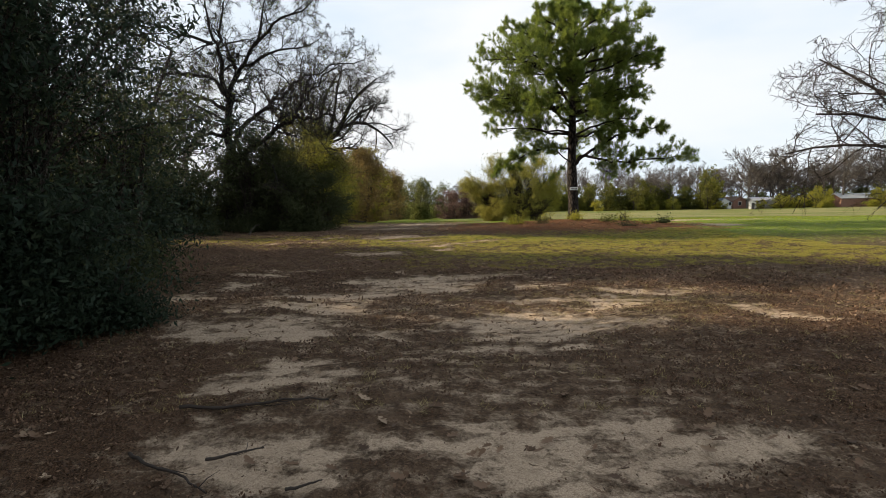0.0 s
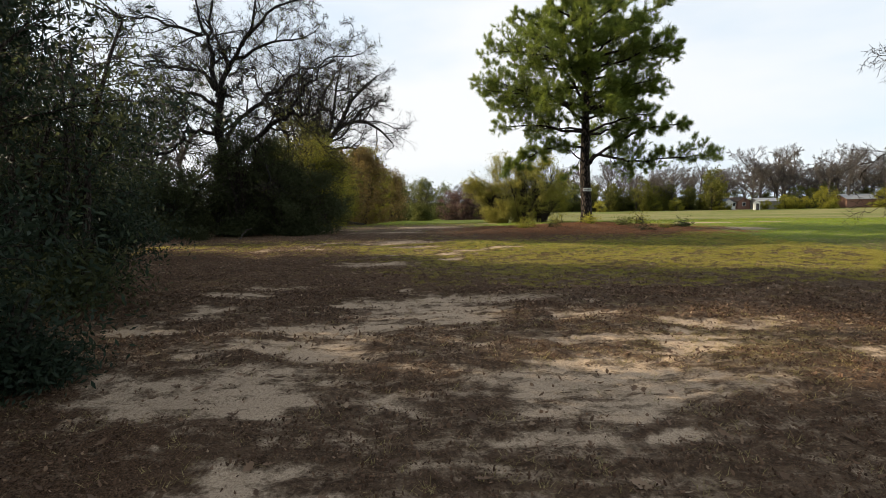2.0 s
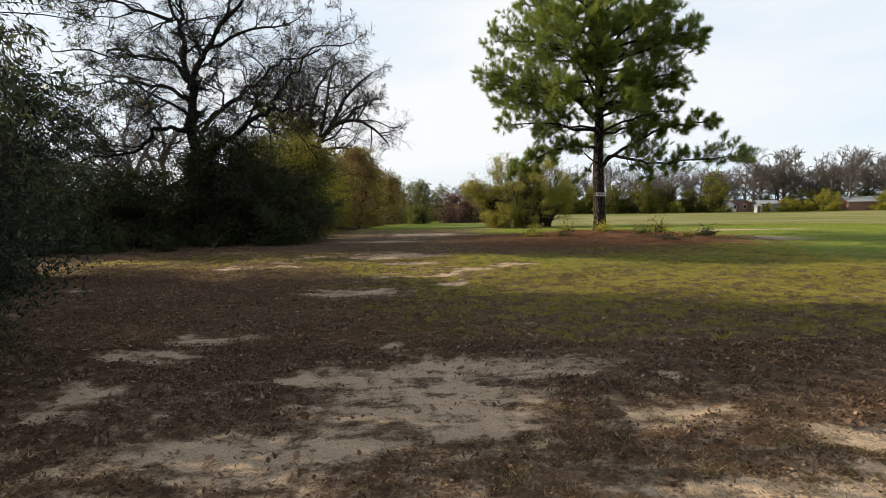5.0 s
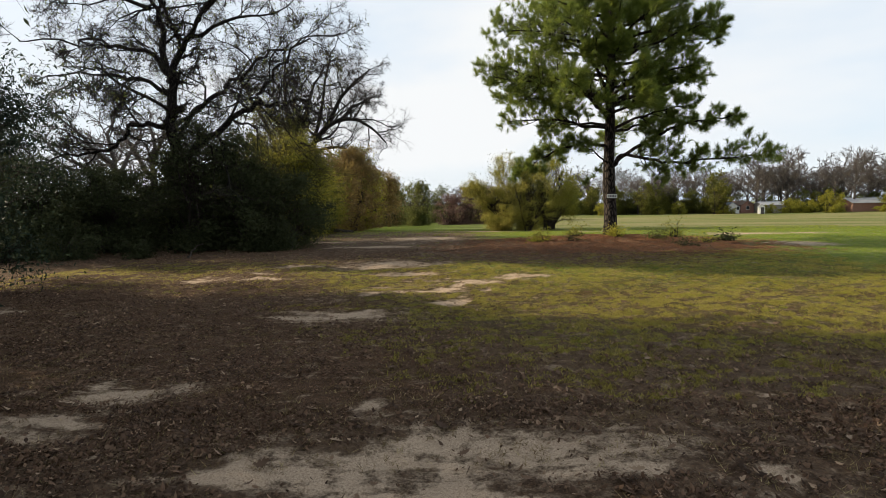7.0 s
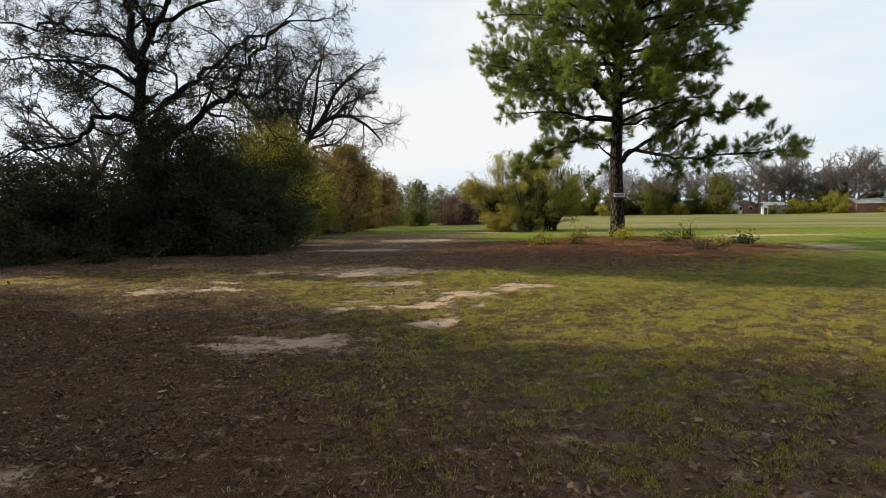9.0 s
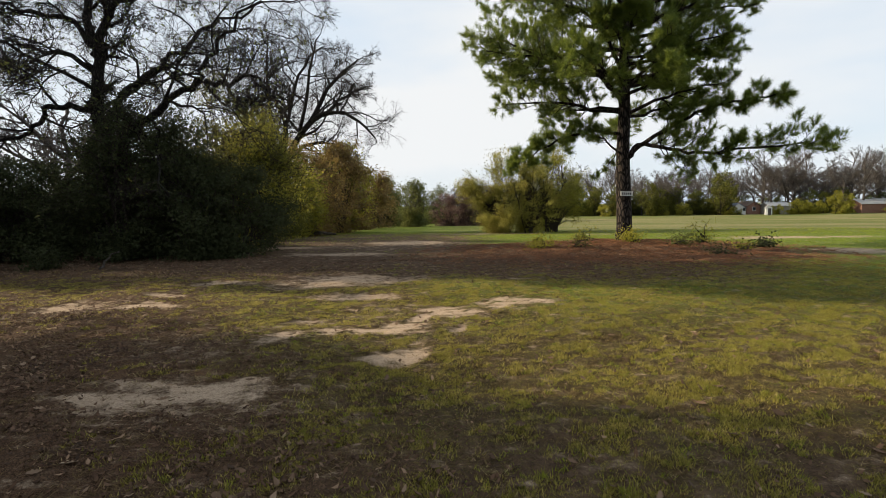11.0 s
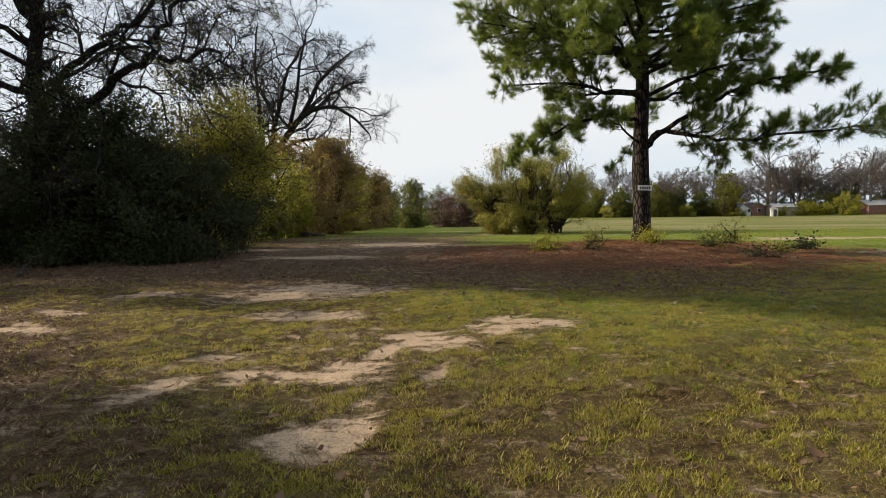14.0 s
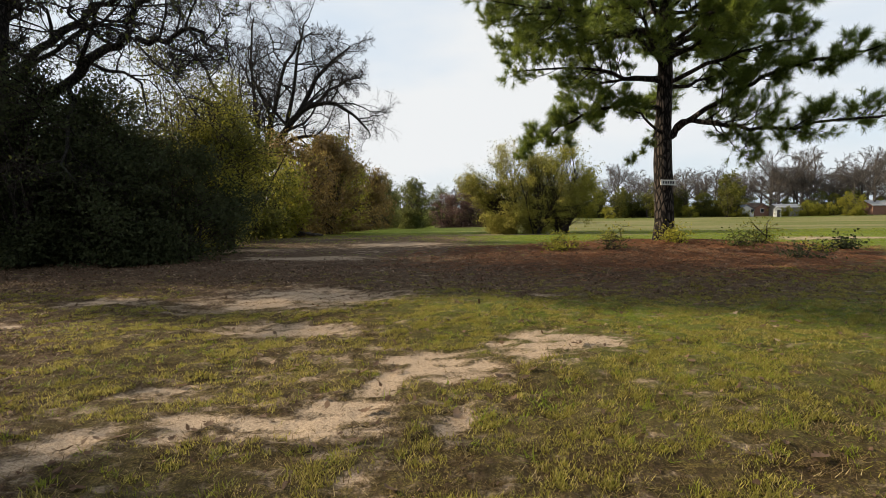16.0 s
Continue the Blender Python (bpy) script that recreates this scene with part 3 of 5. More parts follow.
    limbs.append(limb(5.2, [(1.0, 1.2, 0.4), (2.2, 2.2, 0.7), (2.9, 3.0, 0.8)], 0.07))
    limbs.append(limb(6.9, [(0.9, -0.2, 0.05), (2.0, -0.3, 0.4), (2.9, -0.3, 0.8), (4.3, -0.3, 0.95)], 0.07))
    # the upper whorls, reaching as far as the crown does at the height of their tips
    tops = [4.4, 5.4, 6.0, 6.8, 7.15, 7.5, 8.0, 8.6, 9.4, 10.2, 10.9, 11.5, 12.2, 12.7]
    sunny = [4.0, 4.6, 4.8, 5.05, 5.05, 5.0, 4.85, 3.8, 3.35, 3.2, 2.4, 1.8, 1.0, 0.4]
    shady = [2.4, 2.9, 3.4, 3.2, 2.0, 3.4, 4.2, 4.3, 4.1, 3.2, 2.2, 1.5, 0.9, 0.4]
    h, turn = 5.7, 0.4
    while h < 12.3:
        count = 6 if h < 9.5 else 5
        for j in range(count):
            a = turn + j * 2 * math.pi / count + rng.gauss(0, 0.25)
            ca, sa = math.cos(a), math.sin(a)
            rise = 0.1 + 0.055 * (h - 5.7) + rng.gauss(0, 0.05)
            tip_h = h + 1.25 * rise * 3.6
            left, right = float(np.interp(tip_h, tops, sunny)), float(np.interp(tip_h, tops, shady))
            across, deep = left if ca < 0 else right, 0.9 * 0.5 * (left + right)
            n = 1 / math.hypot(ca / across, sa / deep) * (0.8 + 0.22 * rng.random())
            limbs.append(limb(h + rng.gauss(0, 0.12), [(ca * n * 0.33, sa * n * 0.33, n * rise * 0.45), (ca * n * 0.68, sa * n * 0.68, n * rise * 0.9), (ca * n, sa * n, n * rise * 1.25)], 0.03 + 0.012 * n))
        turn += 0.9 + rng.gauss(0, 0.2)
        h += 0.6 + 0.12 * rng.random()
    spec = [dict(kids=11, angle=50, ratio=0.27, thin=0.35, least=0.011), dict(n=4, wobble=0.2, pull=0.1, kids=9, angle=52, ratio=0.42, thin=0.5, least=0.005), dict(n=3, wobble=0.2, pull=0.2)]
    spec[0]["from"], spec[1]["from"] = 0.28, 0.25
    for lp, lr, growth in limbs:
        out = []
        span = sum((b - a).length for a, b in zip(lp, lp[1:]))
        spec[0]["from"] = 0.42 if growth < 1 else 0.34
        twiggy = lr[0] < 0.03
        spec[0]["kids"] = 5 if twiggy else max(6, int(span * (6.0 if growth < 0.5 else 8.0 if growth < 1 else 5.6)))
        spec[1]["kids"] = 3 if twiggy else 9
        branch_out(rng, lp, lr, max(span * growth, 1.7 if lr[0] > 0.03 else 0.8), 0, spec, out)
        ob = child("limb", limb_mesh("limb", [(lp, lr, 0)], M_PINE_BARK, 7), tree)
        stuff(child("branch_growth", limb_mesh("branch_growth", out, M_PINE_BARK, 4), ob))
        end = (lp[-1] - lp[-2]).normalized()
        tips = [tuple(lp[-1]), tuple(lp[-2]), tuple(lp[-1].lerp(lp[-2], 0.5))]
        ways = [tuple(end)] * 3
        for p, r, level in out:
            w = (p[-1] - p[-2]).normalized()
            tips.append(tuple(p[-1]))
            ways.append(tuple((w + Vector((0, 0, 0.25))).normalized()))
            if rng.random() < 0.55:
                q = p[-2].lerp(p[-1], rng.random() * 0.6)
                tips.append(tuple(q))
                ways.append(tuple((w * 0.8 + Vector((rng.gauss(0, 0.4), rng.gauss(0, 0.4), 0.4))).normalized()))
        stuff(child("needle_foliage", needle_tufts("needle_foliage", rs, np.array(tips), np.array(ways), M_PINE), ob, "long green pine needles in brushes"))
    # the board nailed to the trunk
    board = thing("trunk_sign", PINE[0], PINE[1], "small white board with dark lettering nailed to pine", "sign")
    board.matrix_basis = pose(PINE[0] - 0.08, PINE[1] - 0.315, gz(*PINE) + 1.62, 0, 2, 0)
    bm = bmesh.new()
    bmesh.ops.create_cube(bm, size=1)
    bmesh.ops.scale(bm, vec=(0.42, 0.018, 0.15), verts=bm.verts)
    bmesh.ops.bevel(bm, geom=bm.edges[:], offset=0.003, segments=1, affect="EDGES")
    part("panel", bm, M_SIGN, board)
    for i in range(5):
        bm = bmesh.new()
        bmesh.ops.create_cube(bm, size=1)
        bmesh.ops.scale(bm, vec=(0.042, 0.004, 0.075), verts=bm.verts)
        bmesh.ops.translate(bm, vec=(-0.132 + 0.066 * i, -0.0115, 0), verts=bm.verts)
        part("letter_bar", bm, M_DARK, board, "dark bar")
    return tree


M_SIGN = plain_material("sign_paint", (0.62, 0.62, 0.58), 0.6, 0.3, 9.0)
M_DARK = plain_material("dark_paint", (0.03, 0.03, 0.035), 0.6, 0.2, 9.0)
make_pine()


# ---- bare broadleaf trees ----
def bare_tree(name, x, y, label, seed, height, radius, keys, spec, bark, twig, clumps=0, leaf=None, group="", upper=1.0, paths=(), taper=0.78):
    """A leafless tree: a trunk, given main limbs, and their branches and twigs.
    keys: limbs as (height on the trunk, length, across, back, up, radius);
    paths: limbs as (radius, point, point, ...) from the tree's foot."""
    tree = thing(name, x, y, label, "tree", group)
    rng, rs = random.Random(seed), np.random.RandomState(seed)
    pts, radii = [Vector((0, 0, -0.2))], [radius * 1.5]
    n = 9
    for i in range(n + 1):
        h = height * i / n
        pts.append(Vector((rng.gauss(0, 0.03) * min(i, 5) + 0.02 * h, rng.gauss(0, 0.03) * min(i, 5), h)))
        radii.append(radius * (1.15 if i == 0 else 1 - taper * i / n))
    child("trunk", limb_mesh("trunk", [(pts, radii, 0)], bark, 10), tree, "dark rough trunk")
    every = []
    branch_out(rng, pts[5:], radii[5:], height * 0.6 * upper, 0, spec, every)
    upper_mid = [b for b in every if b[2] <= 2]
    upper_fine = [b for b in every if b[2] > 2]
    for h, length, ax, ay, up, r in keys:
        f = h / height * n + 1
        i = min(int(f), n)
        o = pts[i].lerp(pts[i + 1], f - i) if i < n + 1 and i + 1 < len(pts) else pts[-1]
        own = []
        grow(rng, o, Vector((ax, ay, up)).normalized(), length, r, 0, spec, own)
        ob = child("limb", limb_mesh("limb", own[:1], bark, 8), tree)
        for key, pick, mat, sides in (("branch_growth", [b for b in own[1:] if b[2] <= 2], bark, 5), ("twig_growth", [b for b in own[1:] if b[2] > 2], twig, 3)):
            if pick:
                stuff(child(key, limb_mesh(key, pick, mat, sides), ob))
        every += own
    for r, *raw in paths:
        fine = smooth_path(rng, raw, 0.06)
        radii_p = [r * (1 - 0.8 * i / (len(fine) - 1)) for i in range(len(fine))]
        own = [(fine, radii_p, 0)]
        branch_out(rng, fine, radii_p, sum((b - a).length for a, b in zip(fine, fine[1:])), 0, spec, own)
        ob = child("limb", limb_mesh("limb", own[:1], bark, 8), tree)
        for key, pick, mat, sides in (("branch_growth", [b for b in own[1:] if b[2] <= 2], bark, 5), ("twig_growth", [b for b in own[1:] if b[2] > 2], twig, 3)):
            stuff(child(key, limb_mesh(key, pick, mat, sides), ob))
        every += own
    if upper_mid:
        stuff(child("branch_growth", limb_mesh("branch_growth", upper_mid, bark, 5), tree))
    if upper_fine:
        stuff(child("twig_growth", limb_mesh("twig_growth", upper_fine, twig, 3), tree))
    if clumps:
        c, d = along_limbs(rs, [(pts[3:7], radii[3:7], 0)], 3200, 0.24, (0,))
        stuff(child("vine_foliage", leaf_mesh("vine_foliage", rs, c, 0.09, 0.06, leaf, 0.4), tree, "vine leaves climbing the trunk"))
        c, d = along_limbs(rs, every, clumps, 0.1, (2, 3))
        stuff(child("leaf_growth", leaf_mesh("leaf_growth", rs, c, 0.1, 0.05, leaf, 0.6), tree, "sparse leaves still hanging"))
    return tree


def spec_of(rows, start):
    """Branching rules, level by level: segments, wobble, pull, kids, angle, ratio, least radius."""
    out = []
    for n, wobble, pull, kids, angle, ratio, least in rows:
        d = dict(n=n, wobble=wobble, pull=pull, kids=kids, angle=angle, ratio=ratio, least=least, thin=0.5)
        d["from"] = start
        out.append(d)
    out[-1]["tip"] = 0.5
    return out


OAK_SPEC = spec_of([(9, 0.23, 0.0, 9, 58, 0.44, 0.02), (6, 0.3, 0.0, 7, 54, 0.5, 0.013), (4, 0.34, -0.02, 8, 52, 0.52, 0.008), (3, 0.32, -0.03, 6, 48, 0.62, 0.005), (1, 0.25, -0.02, 0, 0, 0, 0)], 0.18)


def reach(radius, back, *side):
    """A limb as a path: points across and up, drifting towards the back as it goes."""
    return (radius, *((x, back * i / (len(side) - 1), z) for i, (x, z) in enumerate(side)))


bare_tree("oak_tree", -10.4, 24.9, "large leafless oak with dark spreading crooked limbs", 21, 6.7, 0.29,
          [(5.6, 5.0, -0.3, 0.8, 0.5, 0.07), (5.2, 4.5, 0.1, -0.85, 0.5, 0.07), (4.6, 4.5, 0.6, 0.8, 0.4, 0.07)],
          OAK_SPEC, M_OAK_BARK, M_TWIG, 4500, M_OLIVE, upper=0.5, taper=0.5, paths=[
              reach(0.15, -0.8, (0.1, 2.9), (0.79, 3.62), (1.52, 4.22), (2.24, 4.68), (2.96, 5.2), (3.52, 5.46), (3.68, 5.79), (3.97, 6.2), (4.6, 6.9), (5.6, 7.6)),
              reach(0.08, -1.0, (3.5, 5.44), (4.33, 5.32), (5.16, 5.51), (5.68, 5.0), (6.2, 4.5)),
              reach(0.11, 0.8, (0.3, 4.5), (0.7, 4.95), (1.18, 5.58), (1.98, 6.05), (2.1, 6.45), (2.6, 6.6), (3.07, 7.05), (3.38, 7.42), (4.34, 7.69), (5.12, 8.14), (6.4, 8.3)),
              reach(0.1, -0.9, (0.1, 4.45), (-0.79, 4.85), (-1.39, 4.57), (-1.71, 4.1), (-2.41, 3.72), (-3.19, 3.64), (-4.18, 3.36), (-4.9, 3.1)),
              reach(0.09, 0.6, (0.1, 5.7), (-0.69, 6.35), (-1.63, 6.45), (-2.56, 6.83), (-3.31, 6.93), (-4.43, 7.13)),
              reach(0.09, -0.8, (-0.1, 6.6), (-0.42, 7.3), (-1.56, 7.47), (-2.48, 7.75), (-3.44, 7.67), (-4.8, 7.6)),
              reach(0.15, 0.4, (0.1, 6.2), (-0.14, 7.45), (-0.25, 8.55), (-0.7, 9.8), (-0.9, 11.4)),
              reach(0.14, -0.3, (0.15, 6.2), (0.48, 7.26), (0.92, 7.72), (1.35, 8.54), (1.9, 9.6), (2.3, 11.0)),
              reach(0.05, -0.4, (0.48, 7.26), (1.1, 7.44), (1.36, 7.07), (1.03, 6.33)),
              reach(0.08, 0.9, (1.0, 7.9), (2.2, 8.6), (3.4, 8.9), (4.6, 9.6)),
              reach(0.08, 0.7, (-0.5, 9.0), (-2.0, 9.6), (-3.6, 10.0), (-5.0, 10.0)),
              reach(0.08, -1.2, (1.5, 8.8), (2.6, 9.8), (4.0, 10.2), (5.2, 10.9)),
              reach(0.07, -1.0, (-0.3, 8.8), (0.3, 10.0), (0.8, 11.5))])
OAK2_SPEC = spec_of([(9, 0.14, 0.0, 12, 55, 0.44, 0.03), (6, 0.24, 0.02, 8, 50, 0.5, 0.018), (4, 0.28, 0.0, 7, 48, 0.54, 0.009), (3, 0.27, -0.01, 5, 45, 0.62, 0.0055), (1, 0.22, 0.0, 0, 0, 0, 0)], 0.2)
OAK2 = bare_tree("oak_tree", -13.6, 51.8, "leafless oak leaning and spreading over the hedgerow", 33, 6.0, 0.36,
          [(4.5, 8.0, -0.4, 0.4, 0.9, 0.16), (4.7, 8.0, 0.3, -0.6, 0.9, 0.16)],
          OAK2_SPEC, M_OAK_BARK, M_TWIG, upper=0.5, paths=[
              (0.28, (0.00, 0, 4.2), (1.50, -0.3, 6.4), (3.08, -0.5, 8.3), (4.93, -0.8, 8.9), (6.60, -1.0, 8.0), (7.74, -1.1, 6.9)),
              (0.2, (2.64, -0.4, 7.8), (4.05, 0.1, 10.6), (5.46, 0.4, 12.2), (6.34, 0.6, 13.0)),
              (0.22, (0.09, 0, 4.5), (0.53, 0.2, 6.6), (1.32, 0.4, 10.0), (2.29, 0.6, 12.6), (3.70, 0.8, 14.0)),
              (0.2, (0.00, 0, 5.0), (-0.26, 0.3, 8.2), (-0.62, 0.5, 12.0), (-0.26, 0.6, 15.0)),
              (0.18, (-0.09, 0, 4.4), (-1.76, -0.3, 8.2), (-3.34, -0.6, 11.2), (-4.05, -0.8, 13.0)),
              (0.16, (1.06, -0.2, 5.8), (3.17, -0.9, 6.6), (4.93, -1.5, 6.2), (6.34, -1.8, 5.2)),
              (0.16, (1.94, -0.3, 7.0), (2.64, -0.8, 9.8), (3.17, -1.2, 12.4), (4.05, -1.4, 14.2)),
              (0.15, (3.87, -0.6, 8.6), (5.63, -0.2, 10.2), (6.95, 0.1, 10.8)),
              (0.15, (-0.18, 0, 4.0), (-2.29, 0.3, 6.0), (-4.40, 0.6, 7.6))])
OAK2.matrix_basis = OAK2.matrix_basis @ Matrix.Diagonal((1.12, 1.12, 1.12, 1))
FINE_SPEC = spec_of([(8, 0.09, -0.03, 13, 46, 0.45, 0.009), (7, 0.24, -0.04, 9, 50, 0.45, 0.005), (6, 0.28, -0.04, 8, 48, 0.45, 0.0035), (4, 0.25, -0.05, 0, 0, 0, 0)], 0.2)
bare_tree("bare_tree", 8.3, 6.9, "leafless tree with fine drooping grey twigs", 45, 4.6, 0.12,
          [(2.2, 3.3, -0.8, -0.15, 0.42, 0.05), (2.6, 3.6, -0.75, 0.1, 0.65, 0.05), (2.0, 3.0, -0.85, 0.2, 0.3, 0.045), (3.0, 3.2, -0.5, -0.4, 0.9, 0.045), (2.8, 3.4, -0.6, 0.5, 0.7, 0.045), (2.4, 3.0, 0.8, 0.2, 0.6, 0.045), (1.6, 3.4, -0.9, -0.1, 0.28, 0.045), (1.5, 3.2, -0.85, 0.4, 0.3, 0.045), (3.2, 3.8, -0.8, 0.0, 0.75, 0.045)],
          FINE_SPEC, M_TWIG, M_TWIG)


# ---- leafy shrubs and small trees ----
def make_shrub(name, x, y, label, category, seed, height, spread, leaves, leaf_size, leaf, stems=8, clumps=0, bark=M_TWIG, droop=0.3, group="", turn=0.0, low=0.03, top=0.75, tight=0.8, wide=0.48, long_sprays=0):
    """A bush: stems, a branch from a stem to each clump, and leaves crowded round the clumps.
    low: bare height at the foot, top: how full the upper part is, tight: how close leaves sit."""
    tree = thing(name, x, y, label, category, group, turn)
    rng, rs = random.Random(seed), np.random.RandomState(seed)
    n = clumps or int(20 * height * spread)
    limbs, twigs, centres, sizes = [], [], [], []
    for i in range(stems):
        a = 2 * math.pi * (i + rng.random()) / stems
        lean = 0.75 * spread / height * rng.random()
        foot = Vector((math.cos(a), math.sin(a), 0)) * spread * 0.3 * rng.random()
        foot.z = -0.1
        way = Vector((math.cos(a) * lean, math.sin(a) * lean, 1)).normalized()
        own = []
        grow(rng, foot, way, height * (0.58 + 0.22 * rng.random()), 0.018 + 0.009 * height, 0, [dict(n=8, wobble=0.09, pull=0.03)], own)
        limbs += own
    lobes = []
    lumps = [(rng.random() * 6.283, rng.random(), 0.6 + 0.6 * rng.random()) for i in range(7)]
    for i in range(n):
        f = low + (1 - low) * (rng.random() if i > 10 else (i + 0.5) / 11)
        a = rng.random() * 2 * math.pi
        r = spread * max(0.05, math.sin(math.pi * min(0.97, 0.2 + top * f))) ** 0.7
        for la, lf, ls in lumps:
            near = math.cos(a - la) * 0.5 + 0.5 - abs(f - lf)
            r *= 1 + 0.22 * (ls - 0.85) * max(0, near) * 2
        r *= 0.35 + 0.7 * rng.random() ** 0.5
        c = Vector((math.cos(a) * r, math.sin(a) * r, height * f * (0.94 + 0.12 * rng.random())))
        if rng.random() < 0.62 and lobes:
            c = rng.choice(lobes) + Vector((rng.gauss(0, 1), rng.gauss(0, 1), rng.gauss(0, 1.15))) * min(spread, height) * 0.17
            c.z = max(c.z, 0.05 * height)
        lobes += [c] if i < 11 else []
        pts, radii, _ = rng.choice(limbs)
        j = max(1, min(len(pts) - 2, int(len(pts) * max(0, c.z / height - 0.25 - 0.2 * rng.random()))))
        o = pts[j]
        mid = o.lerp(c, 0.5) + Vector((rng.gauss(0, 0.06), rng.gauss(0, 0.06), 0.12 * (c - o).length)) * 1.0
        tip = c + (c - mid) * 0.25 + Vector((0, 0, -0.05))
        twigs.append(([o, o.lerp(mid, 0.55), mid, mid.lerp(c, 0.6), c, tip], [0.02, 0.016, 0.012, 0.009, 0.006, 0.003], 1))
        centres.append(tuple(c))
        sizes.append(0.14 + 0.06 * spread * rng.random())
        for q in range(2):
            w = Vector((rng.gauss(0, 1), rng.gauss(0, 1), rng.gauss(0.2, 0.8))).normalized() * 0.3
            twigs.append(([mid.lerp(c, 0.7), c + w * 0.5, c + w], [0.007, 0.005, 0.003], 2))
    for i in range(long_sprays):
        own = []
        pts, radii, _ = rng.choice(limbs)
        o = pts[rng.randrange(4, len(pts))]
        a = rng.random() * 2 * math.pi
        grow(rng, o, Vector((math.cos(a), math.sin(a), 0.6)).normalized(), 0.45 * height * (0.6 + 0.6 * rng.random()), 0.014, 0, [dict(n=8, wobble=0.1, pull=-0.09, kids=6, angle=45, ratio=0.3, least=0.003), dict(n=5, wobble=0.15, pull=-0.1)], own)
        twigs += [(b[0], b[1], 3) for b in own]
    for b in limbs:
        child("stem", limb_mesh("stem", [b], bark, 6), tree)
    stuff(child("twig_growth", limb_mesh("twig_growth", twigs, bark, 3), tree))
    centres, sizes = np.array(centres), np.array(sizes)
    pick = rs.randint(0, n, int(leaves * 0.72))
    c1 = centres[pick] + rs.normal(size=(len(pick), 3)) * sizes[pick][:, None] / tight * np.array([1, 1, 0.75])
    c2, d2 = along_limbs(rs, twigs, leaves - len(pick), 0.035, (2, 3) if long_sprays else (1, 2))
    c = np.concatenate([c1, c2])
    c = c[c[:, 2] > 0.03]
    stuff(child("foliage", leaf_mesh("foliage", rs, c, leaf_size, leaf_size * wide, leaf, droop), tree))
    return tree


# the dark evergreens where the walk starts
NEAR_G = "dark evergreen shrubs beside the path"
NARROW = "dense dark evergreen shrub with narrow drooping leaves"
make_shrub("evergreen_shrub", -4.9, 5.0, NARROW, "shrub", 3, 5.5, 1.7, 120000, 0.075, M_NARROW, 10, droop=0.5, group=NEAR_G, wide=0.32, long_sprays=26, tight=0.62, clumps=460, top=0.55)
make_shrub("evergreen_shrub", -5.9, 5.7, NARROW, "shrub", 8, 5.8, 1.05, 36000, 0.08, M_NARROW, 8, droop=0.5, group=NEAR_G, wide=0.32, tight=0.62, top=0.55)
# out of view, made tall to hold back light from the left
make_shrub("evergreen_shrub", -6.3, 2.4, NARROW, "shrub", 4, 8.0, 2.5, 80000, 0.085, M_NARROW, 10, droop=0.5, group=NEAR_G, wide=0.34, tight=0.62, top=0.55)
make_shrub("evergreen_shrub", -5.4, 8.2, "open evergreen shrub with long hanging leafy sprays", "shrub", 5, 5.0, 1.3, 10000, 0.095, M_EVERGREEN, 7, clumps=14, droop=0.8, group=NEAR_G, wide=0.3, tight=0.5, long_sprays=54)
make_shrub("evergreen_shrub", -10.2, 14.8, "tall loose evergreen shrub with narrow dark leaves", "shrub", 7, 5.0, 2.0, 46000, 0.1, M_NARROW, 9, droop=0.7, group=NEAR_G, wide=0.32, tight=0.55, long_sprays=30)
make_shrub("evergreen_shrub", -6.0, 8.9, "small dark evergreen shrub with drooping leaves", "shrub", 9, 2.8, 1.0, 17000, 0.075, M_NARROW, 7, droop=0.6, group=NEAR_G, wide=0.32, tight=0.6, long_sprays=20)
# unseen, added behind the start to darken the ground on the left
make_shrub("evergreen_shrub", -5.4, -0.8, NARROW, "shrub", 11, 7.5, 2.4, 60000, 0.085, M_NARROW, 10, droop=0.5, group=NEAR_G, wide=0.34, tight=0.62, top=0.55)
make_shrub("evergreen_shrub", -3.75, 5.2, "low dark sprawling shrub at the path's edge", "shrub", 6, 1.2, 0.8, 16000, 0.06, M_NARROW, 8, group=NEAR_G, wide=0.34)

# the thicket under the oak
THICKET = "evergreen thicket under the oak"
YG_W = "yellow-green leafy small tree in the hedgerow"
DARK_W = "dense dark green thicket bush"
for i, (x, y, h, w, n, m) in enumerate([(-6.4, 25.4, 2.8, 1.5, 30000, M_EVERGREEN), (-8.6, 24.7, 4.2, 1.8, 42000, M_EVERGREEN), (-12.3, 24.0, 2.9, 1.8, 34000, M_EVERGREEN), (-14.6, 23.5, 3.2, 2.1, 38000, M_EVERGREEN),
                                        (-17.3, 23.8, 4.4, 2.3, 36000, M_EVERGREEN), (-7.7, 28.8, 6.0, 2.1, 24000, M_OLIVE_LIGHT), (-6.5, 28.2, 4.6, 1.4, 12000, M_YELLOWGREEN), (-20.2, 26.5, 5.4, 2.8, 36000, M_EVERGREEN), (-12.8, 28.2, 2.7, 2.4, 22000, M_EVERGREEN),
                                        (-16.5, 29.5, 3.3, 2.6, 22000, M_EVERGREEN), (-10.6, 25.8, 3.5, 1.7, 26000, M_EVERGREEN), (-9.2, 24.1, 4.9, 0.8, 12000, M_EVERGREEN), (-8.0, 25.4, 4.6, 1.0, 14000, M_EVERGREEN), (-7.4, 24.4, 2.9, 1.4, 26000, M_EVERGREEN)]):
    make_shrub("evergreen_bush", x, y, DARK_W if m is M_EVERGREEN else YG_W, "bush", 50 + i, h, w, n * 9 // 10, 0.09, m, 11, group=THICKET, tight=0.78, long_sprays=70)

